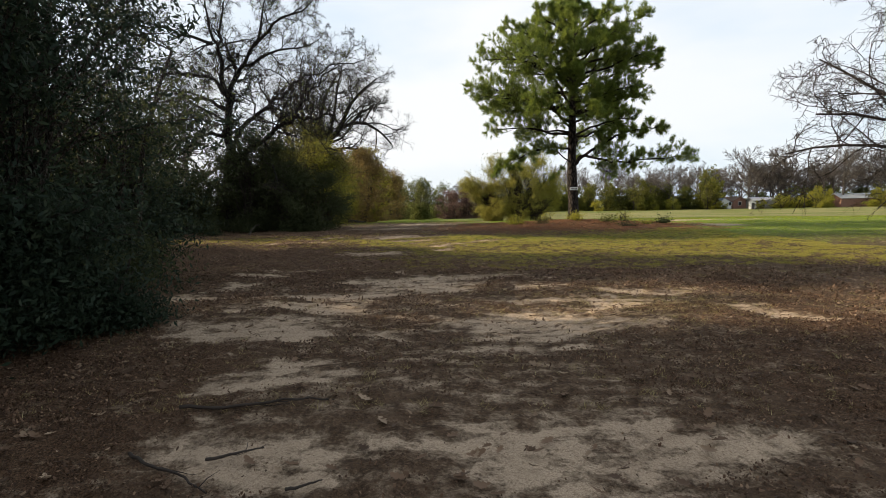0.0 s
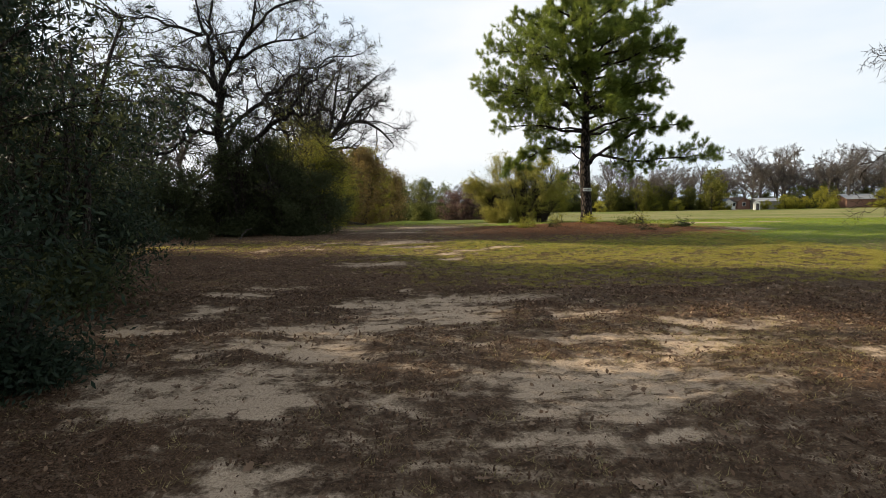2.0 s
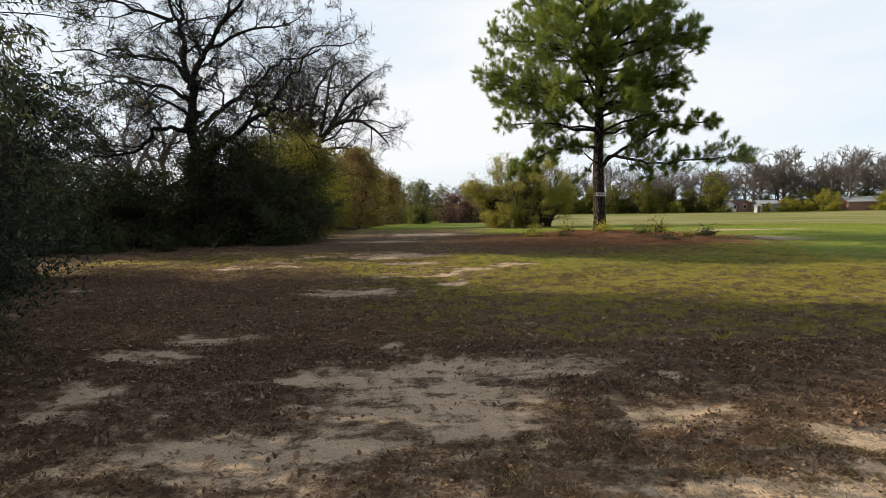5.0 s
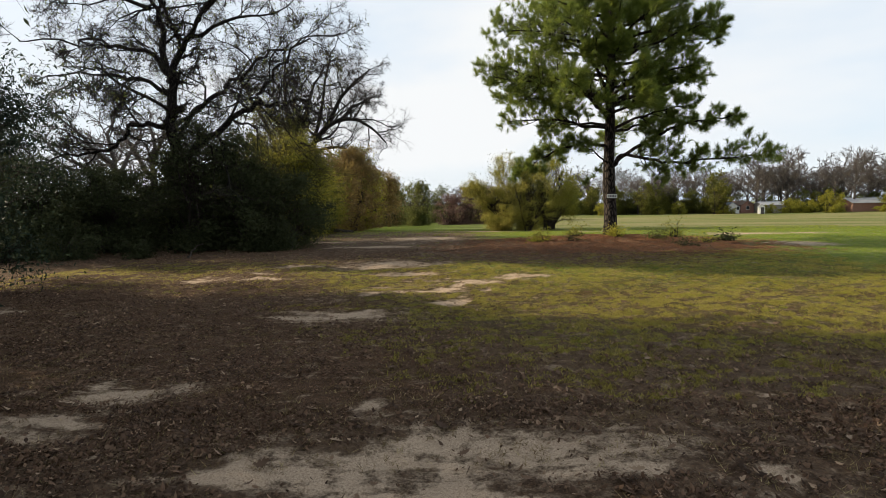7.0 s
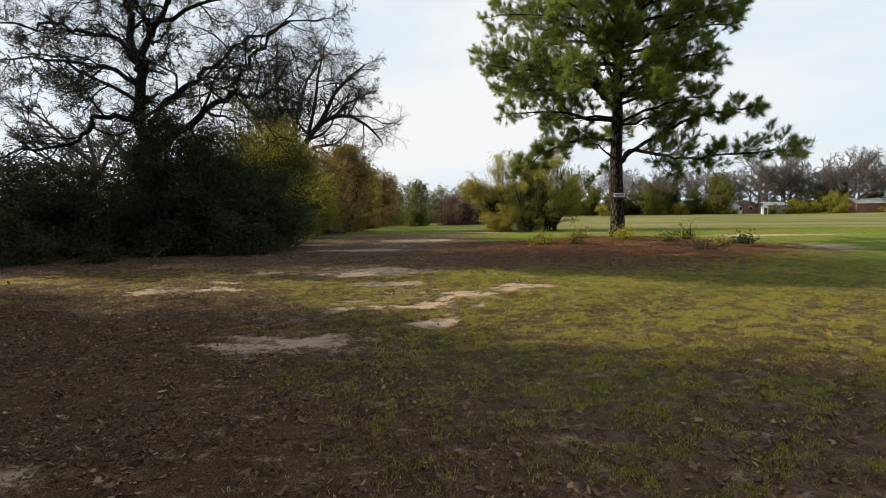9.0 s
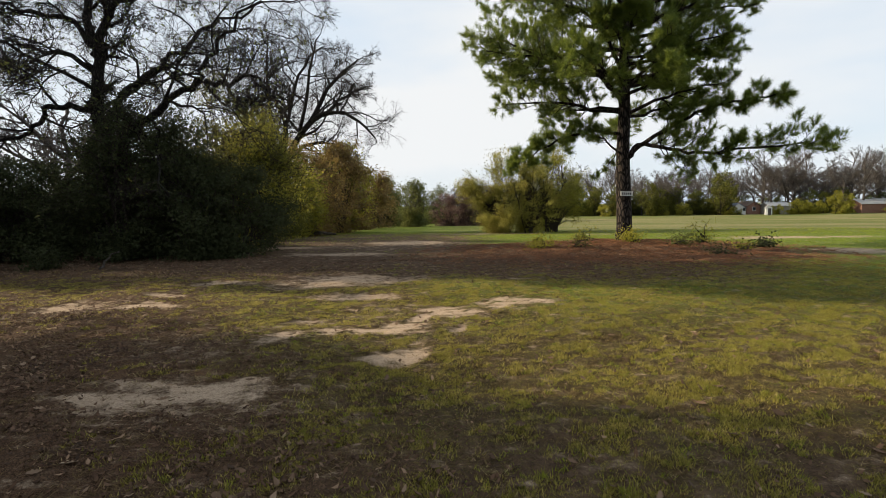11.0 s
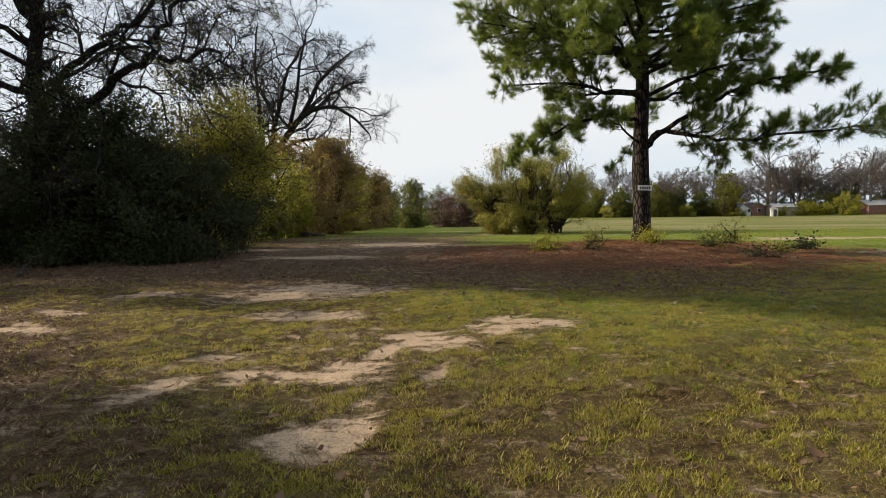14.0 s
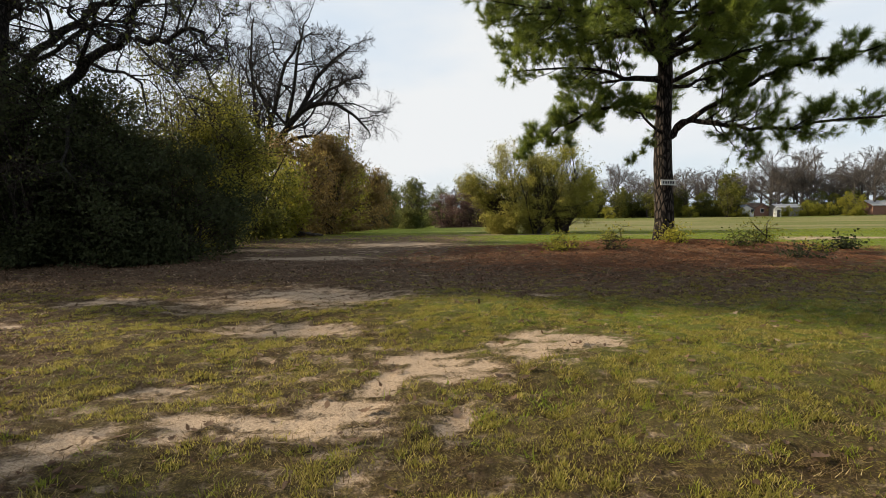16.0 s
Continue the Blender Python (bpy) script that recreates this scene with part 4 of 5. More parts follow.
# the hedgerow running away on the far side of the oak
HEDGE = "trees of the hedgerow"
OL_W, RU_W = "rounded green tree in the hedgerow", "russet-leaved tree in the hedgerow"
for i, (x, y, h, w, n, m, words) in enumerate([
        (-8.0, 33.0, 5.2, 2.1, 14850, M_OLIVE_LIGHT, YG_W), (-11.0, 36.5, 5.4, 2.4, 14850, M_OLIVE_LIGHT, YG_W), (-9.2, 39.5, 4.8, 2.2, 16200, M_YELLOWGREEN, YG_W), (-8.6, 43.5, 5.4, 2.3, 14850, M_RUSSET, RU_W),
        (-7.4, 47.5, 6.4, 2.3, 18000, M_RUSSET, RU_W),
        (-8.0, 51.0, 7.2, 2.8, 20250, M_YELLOWGREEN, YG_W), (-7.9, 59.0, 6.2, 2.7, 13500, M_RUSSET, RU_W), (-7.6, 67.0, 5.6, 2.8, 12150, M_RUSSET, RU_W), (-7.2, 76.0, 5.6, 3.0, 10800, M_OLIVE, OL_W)]):
    make_shrub("hedgerow_tree", x, y, words, "tree", 80 + i, h, w, n, 0.15 + 0.002 * (y - 33), m, 7, group=HEDGE, tight=0.65, long_sprays=10)

# the clump of small trees beyond the pine
CLUMP = "clump of small trees beyond the pine"
# yellow-green leaves brightened, the sun on the clump put into the colour
M_CLUMP = leaf_material("sunlit_yellow_leaves", (0.13, 0.135, 0.028), (0.3, 0.29, 0.055), (0.48, 0.41, 0.11), 0.6, 0.55, 0.15)
make_shrub("small_tree", 4.8, 44.0, "light yellow-green bushy small tree", "tree", 101, 5.6, 1.75, 30000, 0.1, M_CLUMP, 8, group=CLUMP, clumps=330, tight=0.8, long_sprays=4)
make_shrub("small_tree", 6.5, 43.2, "olive bushy small tree", "tree", 102, 4.7, 1.6, 24000, 0.1, M_CLUMP, 8, group=CLUMP, clumps=200, low=0.12, tight=0.7, long_sprays=4)
make_shrub("small_tree", 8.3, 44.4, "thin multi-stemmed green small tree", "tree", 103, 5.4, 1.9, 20000, 0.1, M_YELLOWGREEN, 10, group=CLUMP, clumps=300, low=0.14, tight=0.65, long_sprays=5)

# out of view; added to keep the sun off the path's left side
make_shrub("evergreen_shrub", -9.9, 8.5, "unseen evergreen shrub added to shade the path's left side", "shrub", 10, 4.5, 1.9, 30000, 0.09, M_NARROW, 9, droop=0.5, group=NEAR_G, wide=0.34, tight=0.7)

# tall evergreens off to the side, unseen, added to cast shade across the path
SIDE = "tall evergreens off to the side of the path"
for i, (x, y, h, w) in enumerate([(-14.8, 14.3, 13.0, 2.1), (-17.2, 15.8, 14.0, 1.9),  (-10.5, 1.2, 11.0, 3.0), (-12.6, 11.4, 6.2, 1.7), (-12.5, 5.6, 13.0, 2.4), (-16.5, 7.2, 14.0, 2.4), (-20.3, 23.2, 9.0, 2.0)]):
    make_shrub("evergreen_tree", x, y, "tall unseen evergreen tree added to cast shade", "tree", 120 + i, h, w, 20000, 0.16, M_EVERGREEN, 7, group=SIDE, low=0.06)

# unseen too, placed so its shadow darkens the band before the pine
make_shrub("evergreen_tree", -23.5, 27.2, "very tall narrow unseen evergreen added to cast the shadow band", "tree", 129, 21.0, 2.0, 80000, 0.2, M_EVERGREEN, 7, group=SIDE, low=0.2, clumps=560, top=0.5)


# ---- the far side of the field ----
def far_bare(seed, height):
    spec = spec_of([(5, 0.12, 0.03, 8, 46, 0.48, 0.05), (4, 0.2, 0.03, 7, 44, 0.5, 0.03), (3, 0.22, 0.03, 6, 40, 0.6, 0.02), (1, 0.2, 0.02, 0, 0, 0, 0)], 0.25)
    keys = [(height * (0.2 + 0.1 * i), height * (0.55 - 0.05 * i), math.cos(i * 2.4), math.sin(i * 2.4), 0.8, 0.16) for i in range(4)]
    return bare_tree("bare_tree", 60, 170, "tall leafless grey tree at the far side of the field", seed, height * 0.8, 0.26, keys, spec, M_GREY_BARK, M_GREY_BARK, group=FAR)


FAR = "trees at the far side of the field"
rng_far = random.Random(77)


def scatter(proto, spots, base):
    """Copies of a tree at spots (x, y, size), each turned its own way; the first spot takes the tree itself."""
    for i, (x, y, s) in enumerate(spots):
        m = pose(x, y, gz(x, y) - 0.1, 0, 0, rng_far.random() * 360) @ Matrix.Diagonal((s * base, s * base, s * base * (0.92 + 0.16 * rng_far.random()), 1))
        if i == 0:
            proto.matrix_basis = m
        else:
            copy = copy_thing(proto, m)
            copy.matrix_basis = m


def row(x0, x1, y0, y1, n, low=0.8, high=1.2, jitter=6):
    return [(x0 + (x1 - x0) * (i + rng_far.random() * 0.8) / n, y0 + (y1 - y0) * (i + 0.5) / n + rng_far.uniform(-jitter, jitter), rng_far.uniform(low, high)) for i in range(n)]


for seed, spots in ((201, row(60, 190, 168, 165, 30, 0.8, 1.2)), (202, row(25, 190, 184, 175, 28, 0.8, 1.15)), (203, row(100, 200, 166, 158, 26, 1.15, 1.55) + row(40, 200, 196, 190, 26, 1.0, 1.4))):
    scatter(far_bare(seed, 15), spots, 1.0)
FAR_EV = "dull green tree at the far side of the field"
scatter(make_shrub("evergreen_tree", 50, 160, FAR_EV, "tree", 211, 8, 3.4, 3600, 0.46, M_OLIVE, 5, group=FAR, clumps=140), row(24, 88, 172, 168, 18, 0.7, 1.2) + row(104, 190, 168, 164, 14, 0.6, 1.1) + row(15, 215, 192, 188, 26, 0.6, 0.9) + row(-45, 25, 150, 178, 14, 0.55, 0.8), 1.0)
scatter(make_shrub("evergreen_tree", 50, 160, FAR_EV, "tree", 212, 9, 2.8, 3600, 0.46, M_OLIVE_LIGHT, 5, group=FAR, clumps=140), row(20, 86, 168, 165, 18, 0.6, 1.05) + row(103, 180, 165, 162, 10, 0.5, 0.9) + [(83, 157, 1.45)], 1.0)
scatter(make_shrub("yellow_green_bush", 50, 150, "yellow-green bush at the far side of the field", "bush", 213, 5, 2.8, 4000, 0.32, M_YELLOWGREEN, 5, group=FAR, clumps=90),
        [(72, 158, 0.8), (66, 159, 0.7), (84, 156, 0.6), (87.2, 157, 0.45), (97.5, 154, 0.6), (102, 153, 0.9), (107.5, 152, 0.8), (112.5, 151, 1.2), (115.5, 153, 0.85), (130, 151, 1.2), (134, 152, 1.0), (104.5, 155, 0.75), (49, 160, 0.7)], 1.0)
# the gap down the middle
scatter(make_shrub("hedgerow_tree", -2.6, 72.0, "rounded dark green tree standing by itself", "tree", 221, 6.0, 2.3, 9000, 0.22, M_OLIVE, 6, group=HEDGE), [(-2.8, 72, 0.95)], 1.0)
scatter(make_shrub("red_bush", 1.2, 80, "bush with dull red-brown leaves", "bush", 222, 5.0, 2.2, 7000, 0.24, M_REDBROWN, 7, group=HEDGE), [(1.0, 78, 0.9), (3.6, 79, 1.0), (6.0, 80, 1.05)], 1.0)
scatter(make_shrub("hedgerow_tree", -5, 95, "green tree far down the hedgerow", "tree", 223, 7.5, 3.2, 6000, 0.3, M_OLIVE, 6, group=HEDGE), [(-9, 92, 0.9), (-6, 104, 1.0), (-14, 88, 1.1), (0, 110, 0.9), (8, 112, 0.95), (16, 118, 1.0), (24, 124, 1.0), (14, 130, 0.9)], 1.0)
scatter(far_bare(224, 9), [(-4, 108, 0.8), (3, 112, 0.9), (9, 106, 0.8), (-20, 60, 1.2), (-24, 48, 1.3), (-21, 38, 1.1), (-25, 33, 1.2)], 1.0)


# ---- houses ----
M_WHITE = plain_material("white_siding", (0.6, 0.6, 0.58), 0.6, 0.25, 1.5)
M_TAN = plain_material("tan_siding", (0.3, 0.285, 0.255), 0.7, 0.3, 1.5)
M_BRICK = plain_material("brick_wall_paint", (0.24, 0.13, 0.095), 0.85, 0.4, 2.0)
M_ROOF_PALE = plain_material("pale_roofing", (0.34, 0.35, 0.36), 0.6, 0.3, 1.5)
M_ROOF_BLUE = plain_material("blue_grey_roofing", (0.16, 0.2, 0.26), 0.7, 0.3, 1.5)
M_ROOF_BROWN = plain_material("brown_roofing", (0.13, 0.095, 0.075), 0.8, 0.4, 1.5)
M_PANE = plain_material("window_glass", (0.03, 0.035, 0.04), 0.08, 0.1, 1.0)


def box(sx, sy, sz, x=0, y=0, z=0, bevel=0.02):
    bm = bmesh.new()
    bmesh.ops.create_cube(bm, size=1)
    bmesh.ops.scale(bm, vec=(sx, sy, sz), verts=bm.verts)
    bmesh.ops.translate(bm, vec=(x, y, z + sz / 2), verts=bm.verts)
    if bevel:
        bmesh.ops.bevel(bm, geom=bm.edges[:], offset=bevel, segments=1, affect="EDGES")
    return bm


def gable(width, depth, wall_h, rise, over=0.22, thick=0.14):
    """Roof slopes with an overhang, the ridge running front to back along y."""
    bm = bmesh.new()
    w, d = width / 2 + over, depth / 2 + over
    drop = rise * over / (width / 2)
    prof = [(-w, wall_h - drop), (0, wall_h + rise), (w, wall_h - drop), (w, wall_h - drop + thick), (0, wall_h + rise + thick), (-w, wall_h - drop + thick)]
    rings = [[bm.verts.new((x, y, z)) for x, z in prof] for y in (-d, d)]
    for i in range(6):
        j = (i + 1) % 6
        bm.faces.new((rings[0][i], rings[0][j], rings[1][j], rings[1][i]))
    for ring in rings:
        bm.faces.new((ring[0], ring[1], ring[4], ring[5]))
        bm.faces.new((ring[1], ring[2], ring[3], ring[4]))
    bmesh.ops.recalc_face_normals(bm, faces=bm.faces)
    return bm


def gable_walls(width, depth, wall_h, rise):
    bm = bmesh.new()
    w, d = width / 2, depth / 2
    prof = [(-w, -0.5), (w, -0.5), (w, wall_h), (0, wall_h + rise - 0.03), (-w, wall_h)]
    rings = [[bm.verts.new((x, y, z)) for x, z in prof] for y in (-d, d)]
    for i in range(5):
        j = (i + 1) % 5
        bm.faces.new((rings[0][i], rings[0][j], rings[1][j], rings[1][i]))
    for ring in rings:
        bm.faces.new(ring)
    bmesh.ops.recalc_face_normals(bm, faces=bm.faces)
    return bm


def make_house(name, x, y, turn, width, depth, wall_h, rise, wall, roof, label, windows=(), door=None, category="house"):
    ob = thing(name, x, y, label, category, turn=turn)
    part("wall", gable_walls(width, depth, wall_h, rise), wall, ob)
    part("roof", gable(width, depth, wall_h, rise), roof, ob)
    for side, u, w, h, z in windows:
        a = 0 if side == "front" else 90
        mat = Matrix.Rotation(radians(a), 4, "Z")
        off = depth / 2 if side == "front" else width / 2
        for key, bm, m in (("window", box(w, 0.12, h, u, -off, z), M_WHITE), ("pane", box(w - 0.2, 0.06, h - 0.2, u, -off - 0.05, z + 0.1, 0), M_PANE)):
            bmesh.ops.transform(bm, matrix=mat, verts=bm.verts)
            if key == "window":
                frame_ob = part(key, bm, m, ob)
            else:
                part(key, bm, m, frame_ob)
    if door:
        u, w, h = door
        part("door", box(w, 0.1, h, u, -depth / 2, 0), M_DARK, ob, "dark door")
    return ob


make_house("garden_shed", 92.0, 150.0, -28, 1.5, 2.6, 2.0, 0.7, M_WHITE, M_ROOF_PALE, "small white gabled garden shed beside the trees", door=(0.2, 0.8, 1.9), category="shed")
make_house("house", 88.8, 161.0, -14, 3.8, 8, 2.0, 1.3, M_WHITE, M_ROOF_BLUE, "white house with a blue-grey gabled roof", [("front", -1.5, 0.9, 1.2, 1.0), ("front", 1.5, 0.9, 1.2, 1.0)])
make_house("house", 94.5, 166.0, 8, 4.4, 9, 2.5, 1.2, M_BRICK, M_ROOF_BROWN, "brick house with a brown roof", [("front", 0.0, 1.2, 1.2, 1.0)])
make_house("house", 100.6, 160.0, 84, 6, 6.5, 2.4, 0.9, M_TAN, M_ROOF_PALE, "long low house with a pale roof", [("side", -1.8, 1.2, 1.2, 1.0), ("side", 1.6, 1.2, 1.2, 1.0)])
make_house("house", 129.0, 159.0, 85, 7, 11, 2.6, 1.4, M_BRICK, M_ROOF_PALE, "brick house with white trim and a pale roof", [("side", -4, 1.4, 1.4, 1.0), ("side", -0.5, 1.4, 1.4, 1.0), ("side", 3.5, 1.8, 1.4, 1.0)])


# ---- round the pine and along the thicket ----
MOUND = "low shrubs on the pine's mound"
LOW_Y, LOW_D = "low yellow-green shrub growing in pine straw", "low dark green shrub growing in pine straw"
for i, (x, y, h, w, n, m, leaf) in enumerate([(3.7, 25.1, 0.55, 0.55, 1500, M_YELLOWGREEN, 0.08), (6.9, 25.4, 0.55, 0.5, 1500, M_YELLOWGREEN, 0.08), (5.6, 26.4, 0.7, 0.6, 700, M_YELLOWGREEN, 0.07), (8.0, 24.9, 0.4, 0.6, 1100, M_OLIVE, 0.08),
                                              (9.2, 25.9, 1.05, 0.75, 700, M_YELLOWGREEN, 0.07), (10.9, 25.3, 0.42, 0.6, 800, M_EVERGREEN, 0.1), (8.6, 23.2, 0.35, 0.6, 800, M_EVERGREEN, 0.08), (4.8, 24.6, 0.35, 0.4, 500, M_OLIVE, 0.07),
                                              (9.9, 24.4, 0.4, 0.4, 500, M_YELLOWGREEN, 0.08)]):
    make_shrub("low_shrub", x, y, LOW_D if m is M_EVERGREEN else LOW_Y, "shrub", 140 + i, h * 0.62, w * 0.68, n * 3 // 5, leaf * 0.9, m, 5, clumps=14, group=MOUND, wide=0.5)
make_shrub("low_shrub", -8.4, 40.5, "small bright yellow-green shrub before the hedgerow", "shrub", 160, 1.6, 0.7, 1600, 0.12, M_YELLOWGREEN, 5, clumps=20)
for i, (x, y, h, w, n, m) in enumerate([(-13.6, 20.9, 0.9, 0.9, 3500, M_EVERGREEN), (-12.0, 21.4, 1.0, 0.9, 4500, M_EVERGREEN), (-15.2, 21.0, 1.1, 1.0, 3500, M_OLIVE), (-10.2, 22.2, 0.7, 0.7, 2000, M_EVERGREEN)]):
    make_shrub("low_shrub", x, y, "low brambly shrub at the thicket's foot", "shrub", 170 + i, h, w, n, 0.07, m, 6, clumps=22, group=THICKET)


def make_stick(name, path, r, label, material, category="stick", forks=3, seed=1):
    """A crooked fallen branch along path, lying on the ground; heights in path are above it."""
    rng = random.Random(seed)
    x0, y0 = path[0][:2]
    ob = thing(name, x0, y0, label, category)
    pts = [Vector((x - x0, y - y0, gz(x, y) - gz(x0, y0) + z)) for x, y, z in path]
    fine = []
    for a, b in zip(pts, pts[1:]):
        for u in (0, 0.25, 0.5, 0.75):
            fine.append(a.lerp(b, u) + Vector((rng.gauss(0, r * 0.5), rng.gauss(0, r * 0.5), abs(rng.gauss(0, r * 0.3)))))
    fine.append(pts[-1])
    radii = [r * (1 - 0.6 * i / (len(fine) - 1)) for i in range(len(fine))]
    child("stick_body", limb_mesh("stick_body", [(fine, radii, 0)], material, 7), ob)
    out = []
    spec = [dict(kids=forks, angle=40, ratio=0.3, least=0.003), dict(n=4, wobble=0.15, pull=-0.02)]
    if forks:
        branch_out(rng, fine, radii, (fine[-1] - fine[0]).length, 0, spec, out)
        for b in out:
            b[0][:] = [Vector((p.x, p.y, max(p.z, 0.004 + gz(p.x + x0, p.y + y0) - gz(x0, y0)))) for p in b[0]]
            child("side_twig", limb_mesh("side_twig", [b], material, 4), ob)
    return ob


M_STICK = plain_material("weathered_stick", (0.04, 0.03, 0.024), 0.9, 0.5, 30.0)
make_stick("fallen_branch", [(-1.66, 3.02, 0.03), (-1.35, 2.98, 0.02), (-1.0, 3.05, 0.03), (-0.7, 3.08, 0.02)], 0.012, "thin dark fallen branch lying on sand", M_STICK, seed=2)
make_stick("fallen_branch", [(-1.64, 2.5, 0.01), (-1.5, 2.4, 0.012), (-1.3, 2.31, 0.01), (-1.08, 2.15, 0.006)], 0.01, "thin dark root-like branch half buried in litter", M_STICK, seed=7)
make_stick("fallen_branch", [(-1.2, 2.4, 0.02), (-1.06, 2.44, 0.03), (-0.94, 2.5, 0.02)], 0.009, "thin dark fallen branch lying on sand", M_STICK, seed=3)
make_stick("fallen_branch", [(-0.72, 2.13, 0.012), (-0.64, 2.16, 0.012), (-0.57, 2.2, 0.012)], 0.008, "short dark twig lying on sand", M_STICK, forks=1, seed=4)
make_stick("bent_stick", [(-8.25, 21.4, -0.05), (-8.15, 21.45, 0.2), (-7.98, 21.5, 0.38), (-7.8, 21.5, 0.46)], 0.035, "pale bent dead stick standing at the thicket's foot", M_GREY_BARK, forks=0, seed=5)
make_stick("fallen_log", [(-8.2, 41.2, 0.14), (-7.4, 41.1, 0.14), (-6.4, 41.2, 0.12)], 0.16, "grey fallen log before the hedgerow", M_GREY_BARK, "log", forks=2, seed=6)


# ---- on the ground ----
def soft_noise(x, y, freq, seed):
    """Even cloudy noise, 0 to 1, from waves in many directions."""
    rs = np.random.RandomState(seed + 7)
    v = np.zeros(len(x))
    for i in range(14):
        a, f = rs.random() * 6.283, freq * 2.2 ** (3 * rs.random())
        v += np.sin((x * np.cos(a) + y * np.sin(a)) * f + rs.random() * 6.283)
    return np.clip(0.5 + v / 7.0, 0, 1)


def litter(name, seed, count, weight, material, length, width, label, x0=-13.0, x1=9.0, y0=1.8, y1=25.0, lift=0.008, flat=0.5, curly=1.0):
    """Leaves lying about, thicker where weight(sand, grass, straw, x, y) is high."""
    rs = np.random.RandomState(seed)
    x, y = rs.uniform(x0, x1, count * 4), y0 + (y1 - y0) * rs.random(count * 4) ** 1.25
    sand, grass, straw, field, lawn = ground_fields(x, y)
    clump = soft_noise(x, y, 1.6, seed)
    keep = rs.random(len(x)) < weight(sand, grass, straw, x, y) * np.clip((clump * 0.5 + 0.5 * soft_noise(x, y, 6.0, seed + 5) - 0.4) * 6, 0.08, 1)
    x, y = x[keep][:count], y[keep][:count]
    n = len(x)
    a = rs.random(n) * 2 * np.pi
    u = np.stack([np.cos(a), np.sin(a), rs.normal(size=n) * flat], 1)
    w = np.stack([-np.sin(a), np.cos(a), rs.normal(size=n) * flat], 1)
    size = ((0.5 + rs.random(n) ** 2) * np.clip(0.6 + 0.07 * (y - 2), 0.6, 1))[:, None]
    c = np.stack([x, y, ground_z(x, y) + lift + 0.012 * rs.random(n)], 1)
    up = np.array([0, 0, 1.0])
    curl = curly * (0.1 + 0.4 * rs.random(n))[:, None] * length * size
    l, h = u * length * size / 2, w * width * size / 2
    fold = curly * (0.1 + 0.4 * rs.random(n))[:, None] * width * size * up
    j = 0.6 + 0.8 * rs.random((4, n, 1))
    rib = c - fold * 0.3
    v = np.stack([c - l + up * curl * 0.5, c + l + up * curl,
                  rib + h * j[0] + l * 0.35 + fold, rib + h * j[1] - l * 0.4 + fold * 0.7,
                  rib - h * j[2] + l * 0.3 + fold * 0.8, rib - h * j[3] - l * 0.45 + fold], 1).reshape(-1, 3)
    q = 6 * np.arange(n)[:, None]
    faces = np.concatenate([q + np.array([0, 3, 2, 1]), q + np.array([0, 1, 4, 5])], 1).reshape(-1, 4)
    me = quick_mesh(name, v, faces, material)
    return tagged(new(name, me), label, "leaves", kind="stuff")


litter("fallen_leaf_litter", 301, 150000, lambda s, g, st, x, y: np.clip(0.9 - 1.6 * g - 1.2 * np.clip(s + 0.4, 0, 1), 0.03, 1) * (1 - 0.7 * np.exp(-(x / 2.6) ** 2) * np.clip((5 - y) / 2, 0, 1)) * (1 - 0.55 * np.clip((7 - y) / 3, 0, 1)) * (1 - 0.6 * leaf_mould(x, y)), M_FALLEN, 0.036, 0.018, "dry brown fallen leaves scattered over the ground")
litter("crumbled_leaf_litter", 304, 90000, lambda s, g, st, x, y: np.clip(0.8 - 1.3 * np.clip(s + 0.4, 0, 1), 0.03, 1), M_MOULD, 0.02, 0.013, "crumbled dark leaf litter on the path", -5, 5, 1.9, 9.5, flat=0.6)
litter("dark_leaf_litter", 305, 100000, lambda s, g, st, x, y: np.clip(leaf_mould(x, y) - 0.5 * g - 1.1 * np.clip(s + 0.35, 0, 1), 0.0, 1), M_MOULD, 0.032, 0.015, "dark curled fallen leaves matted beside the path", -9, 6, 1.9, 17.5, flat=0.35)
litter("fallen_pine_straw", 303, 60000, lambda s, g, st, x, y: st, M_STRAW, 0.12, 0.008, "red-brown pine straw heaped under the pine", -1, 13, 20.0, 29.0, flat=0.15, curly=0.25)


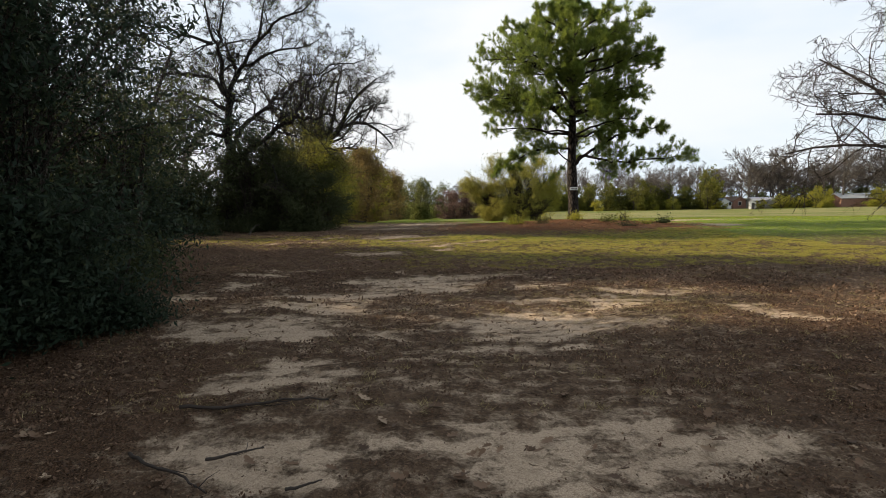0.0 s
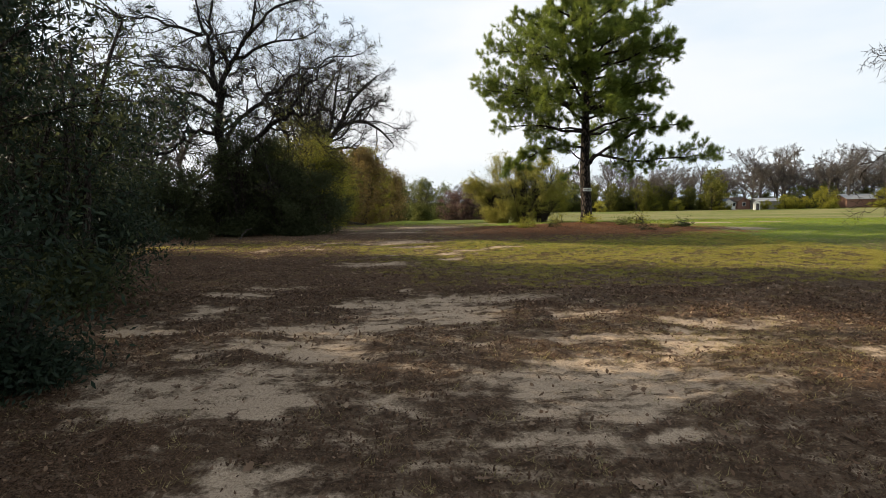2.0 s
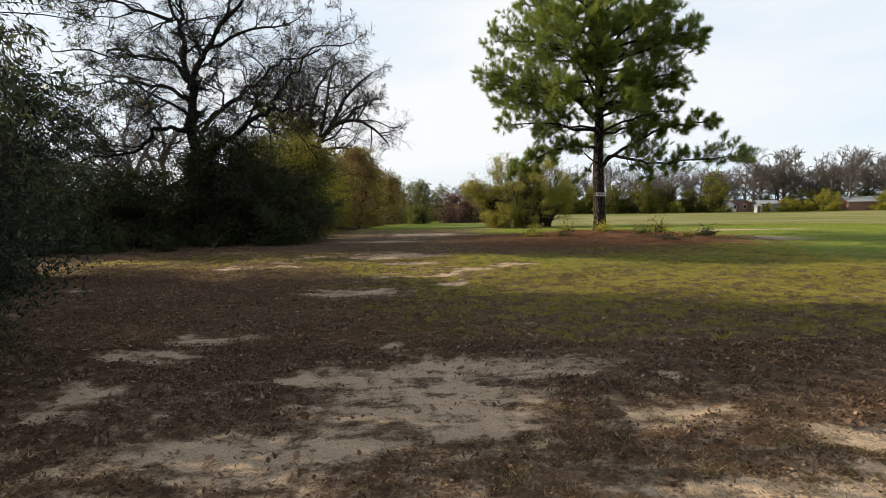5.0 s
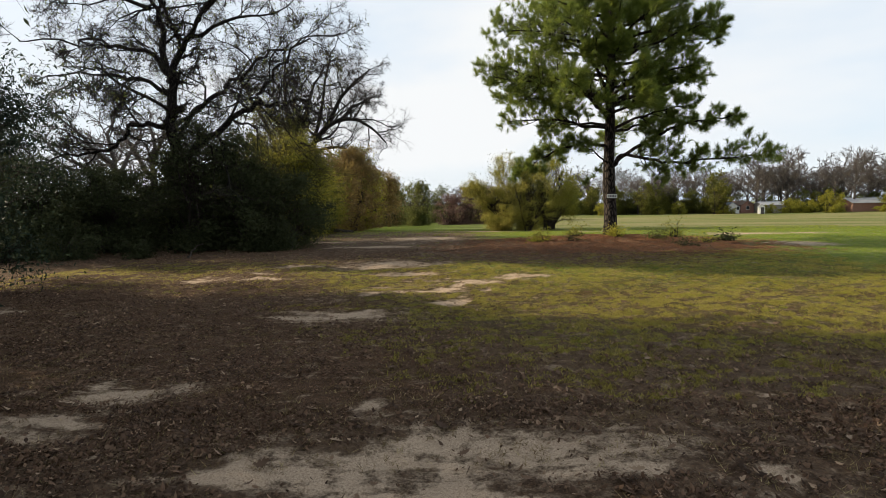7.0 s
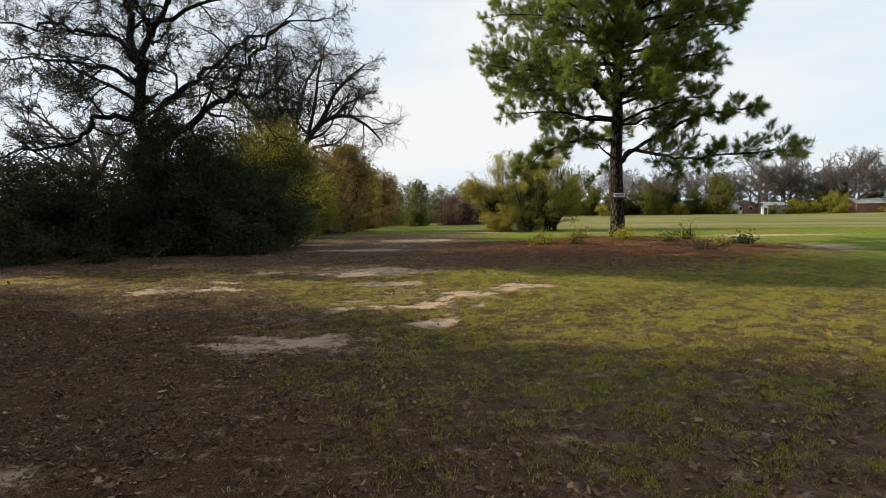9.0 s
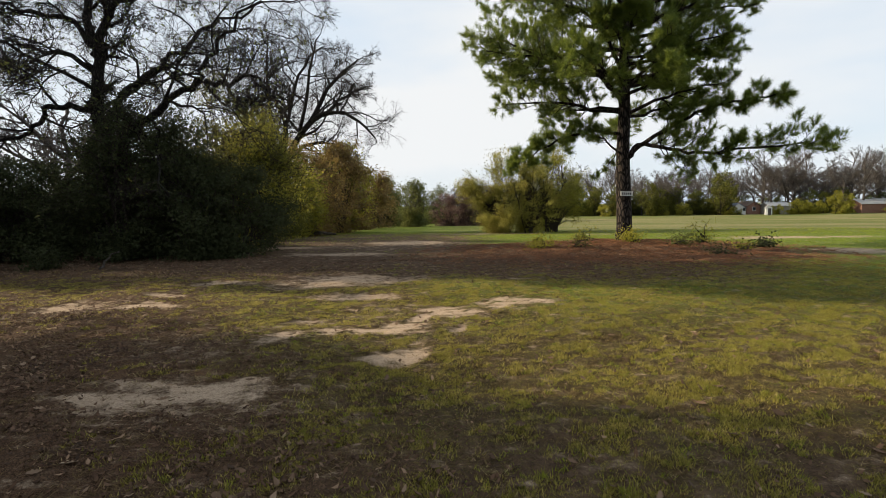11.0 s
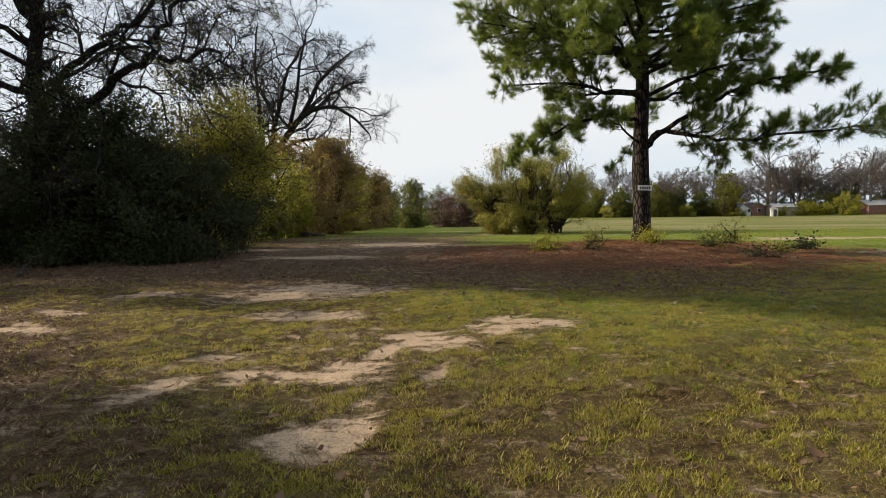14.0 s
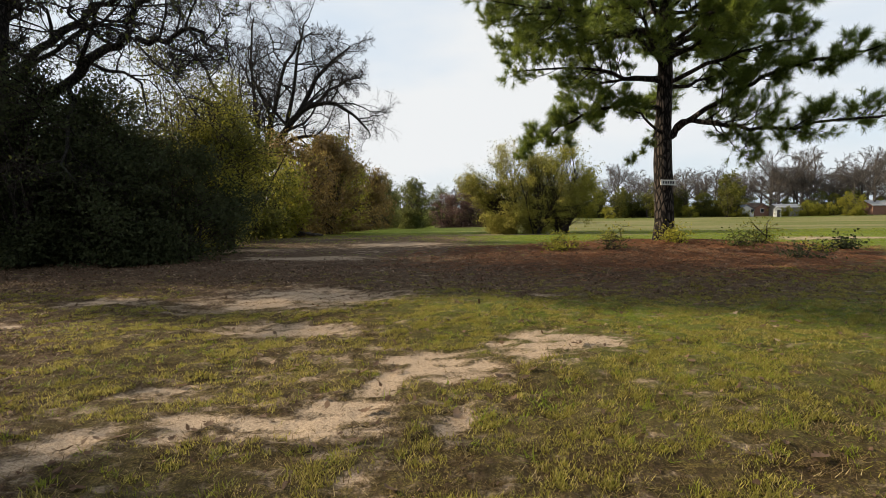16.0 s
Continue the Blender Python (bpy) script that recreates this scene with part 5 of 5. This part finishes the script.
def grass(name, seed, count, weight, material, height, label, x0, x1, y0, y1, power=1.3, width=0.006, flat=0.0, per=7, gap=0.5):
    """Blades, each one thin leaning triangle, in tufts of per blades. flat: how far they lie over."""
    rs = np.random.RandomState(seed)
    tufts = count // per
    x, y = rs.uniform(x0, x1, tufts * 6), y0 + (y1 - y0) * rs.random(tufts * 6) ** power
    sand, g, straw, field, lawn = ground_fields(x, y)
    clump = soft_noise(x, y, 2.3, seed) * 0.45 + 0.55 * soft_noise(x, y, 7.0, seed + 3)
    keep = rs.random(len(x)) < weight(sand, g, straw, x, y) * np.clip((clump - gap) * 12, 0.02, 1)
    x, y = x[keep][:tufts], y[keep][:tufts]
    x, y = np.repeat(x, per), np.repeat(y, per)
    n = len(x)
    x, y = x + rs.normal(size=n) * 0.02, y + rs.normal(size=n) * 0.02
    a, lean = rs.random(n) * 2 * np.pi, 0.25 + 0.8 * rs.random(n) + flat
    h = height * (0.4 + 0.9 * rs.random(n))
    d = np.stack([np.cos(a), np.sin(a), np.zeros(n)], 1)
    w = np.stack([-np.sin(a), np.cos(a), np.zeros(n)], 1) * width * 0.5 * (1 + 0.05 * np.clip(y - 16, 0, 40))[:, None]
    c = np.stack([x, y, ground_z(x, y) - 0.008], 1)
    up = np.array([0, 0, 1.0])
    tip = c + up * (h / (1 + flat) + 0.012)[:, None] + d * (h * lean)[:, None]
    v = np.stack([c - w, c + w, tip], 1).reshape(-1, 3)
    me = quick_mesh(name, v, np.arange(3 * n).reshape(n, 3), material)
    return tagged(new(name, me), label, "grass", kind="stuff")


thin = lambda s, g, st, x, y: np.clip(g * 1.35 - 1.9 * np.clip(s + 0.35, 0, 1), 0, 1)
grass("short_grass", 311, 560000, thin, M_GRASS, 0.026, "short patchy green grass on sandy ground", -10, 11, 9.5, 22, 1.5, 0.0085, 0.3, 12)
grass("field_grass", 312, 190000, thin, M_LAWN, 0.048, "green grass of the open field", -8, 32, 14.5, 48, 1.15, 0.008, 0.9)
grass("tall_grass_tufts", 314, 60000, lambda s, g, st, x, y: thin(s, g, st, x, y) * 0.6, M_FRESH, 0.032, "fresh bright green grass tufts", -6, 9, 11, 22, 1.3, 0.007, 0.5, 12)
grass("dry_grass", 313, 110000, lambda s, g, st, x, y: np.clip(0.25 + np.exp(-((x - 2.6) / 2.2) ** 2 - ((y - 6.3) / 1.2) ** 2) - 0.8 * np.clip(s + 0.2, 0, 1), 0.02, 1), M_DRYGRASS, 0.036, "dry straw-coloured grass tufts", -6, 8, 3.0, 22, 1.3, 0.005, 0.9)
grass("dead_grass_thatch", 315, 420000, lambda s, g, st, x, y: np.clip(0.35 + 0.9 * g - 1.2 * np.clip(s + 0.25, 0, 1), 0.05, 1), M_THATCH, 0.03, "brown dead grass matted flat on the soil", -8, 10, 8.5, 21, 1.35, 0.005, 1.3, 6, 0.42)


def oak_leaves(name, seed, count, label):
    """Large lobed leaves, folded along the rib and curled up at the tip."""
    rs = np.random.RandomState(seed)
    half = np.array([(0.0, 0.02), (0.12, 0.1), (0.2, 0.07), (0.36, 0.24), (0.46, 0.14), (0.62, 0.3), (0.72, 0.15), (0.88, 0.16), (1.0, 0.0)])
    k = len(half)
    x, y = rs.uniform(-5.5, 5.5, count), 2.0 + 20 * rs.random(count) ** 1.4
    verts, faces = [], []
    z0 = ground_z(x, y)
    for i in range(count):
        s, a = rs.uniform(0.05, 0.11), rs.random() * 6.283
        curl, fold, tip = rs.uniform(0.05, 0.35), rs.uniform(0.1, 0.6), rs.normal() * 0.25
        ca, sa = math.cos(a), math.sin(a)
        base = len(verts)
        for side in (0, 1, -1):
            for u, v in half:
                lx, ly = (u - 0.5) * s, side * v * s
                lz = 0.012 + s * (curl * (u - 0.35) ** 2 * 2.2 + fold * v * abs(side) + tip * side * v)
                verts.append((x[i] + lx * ca - ly * sa, y[i] + lx * sa + ly * ca, z0[i] + max(lz, 0.002)))
        for j in range(k - 1):
            faces.append((base + j, base + j + 1, base + k + j + 1, base + k + j))
            faces.append((base + j + 1, base + j, base + 2 * k + j, base + 2 * k + j + 1))
    return tagged(new(name, quick_mesh(name, verts, faces, M_LOBED)), label, "leaves", kind="stuff")


oak_leaves("large_fallen_leaves", 302, 1500, "large curled lobed dry leaves on the ground")
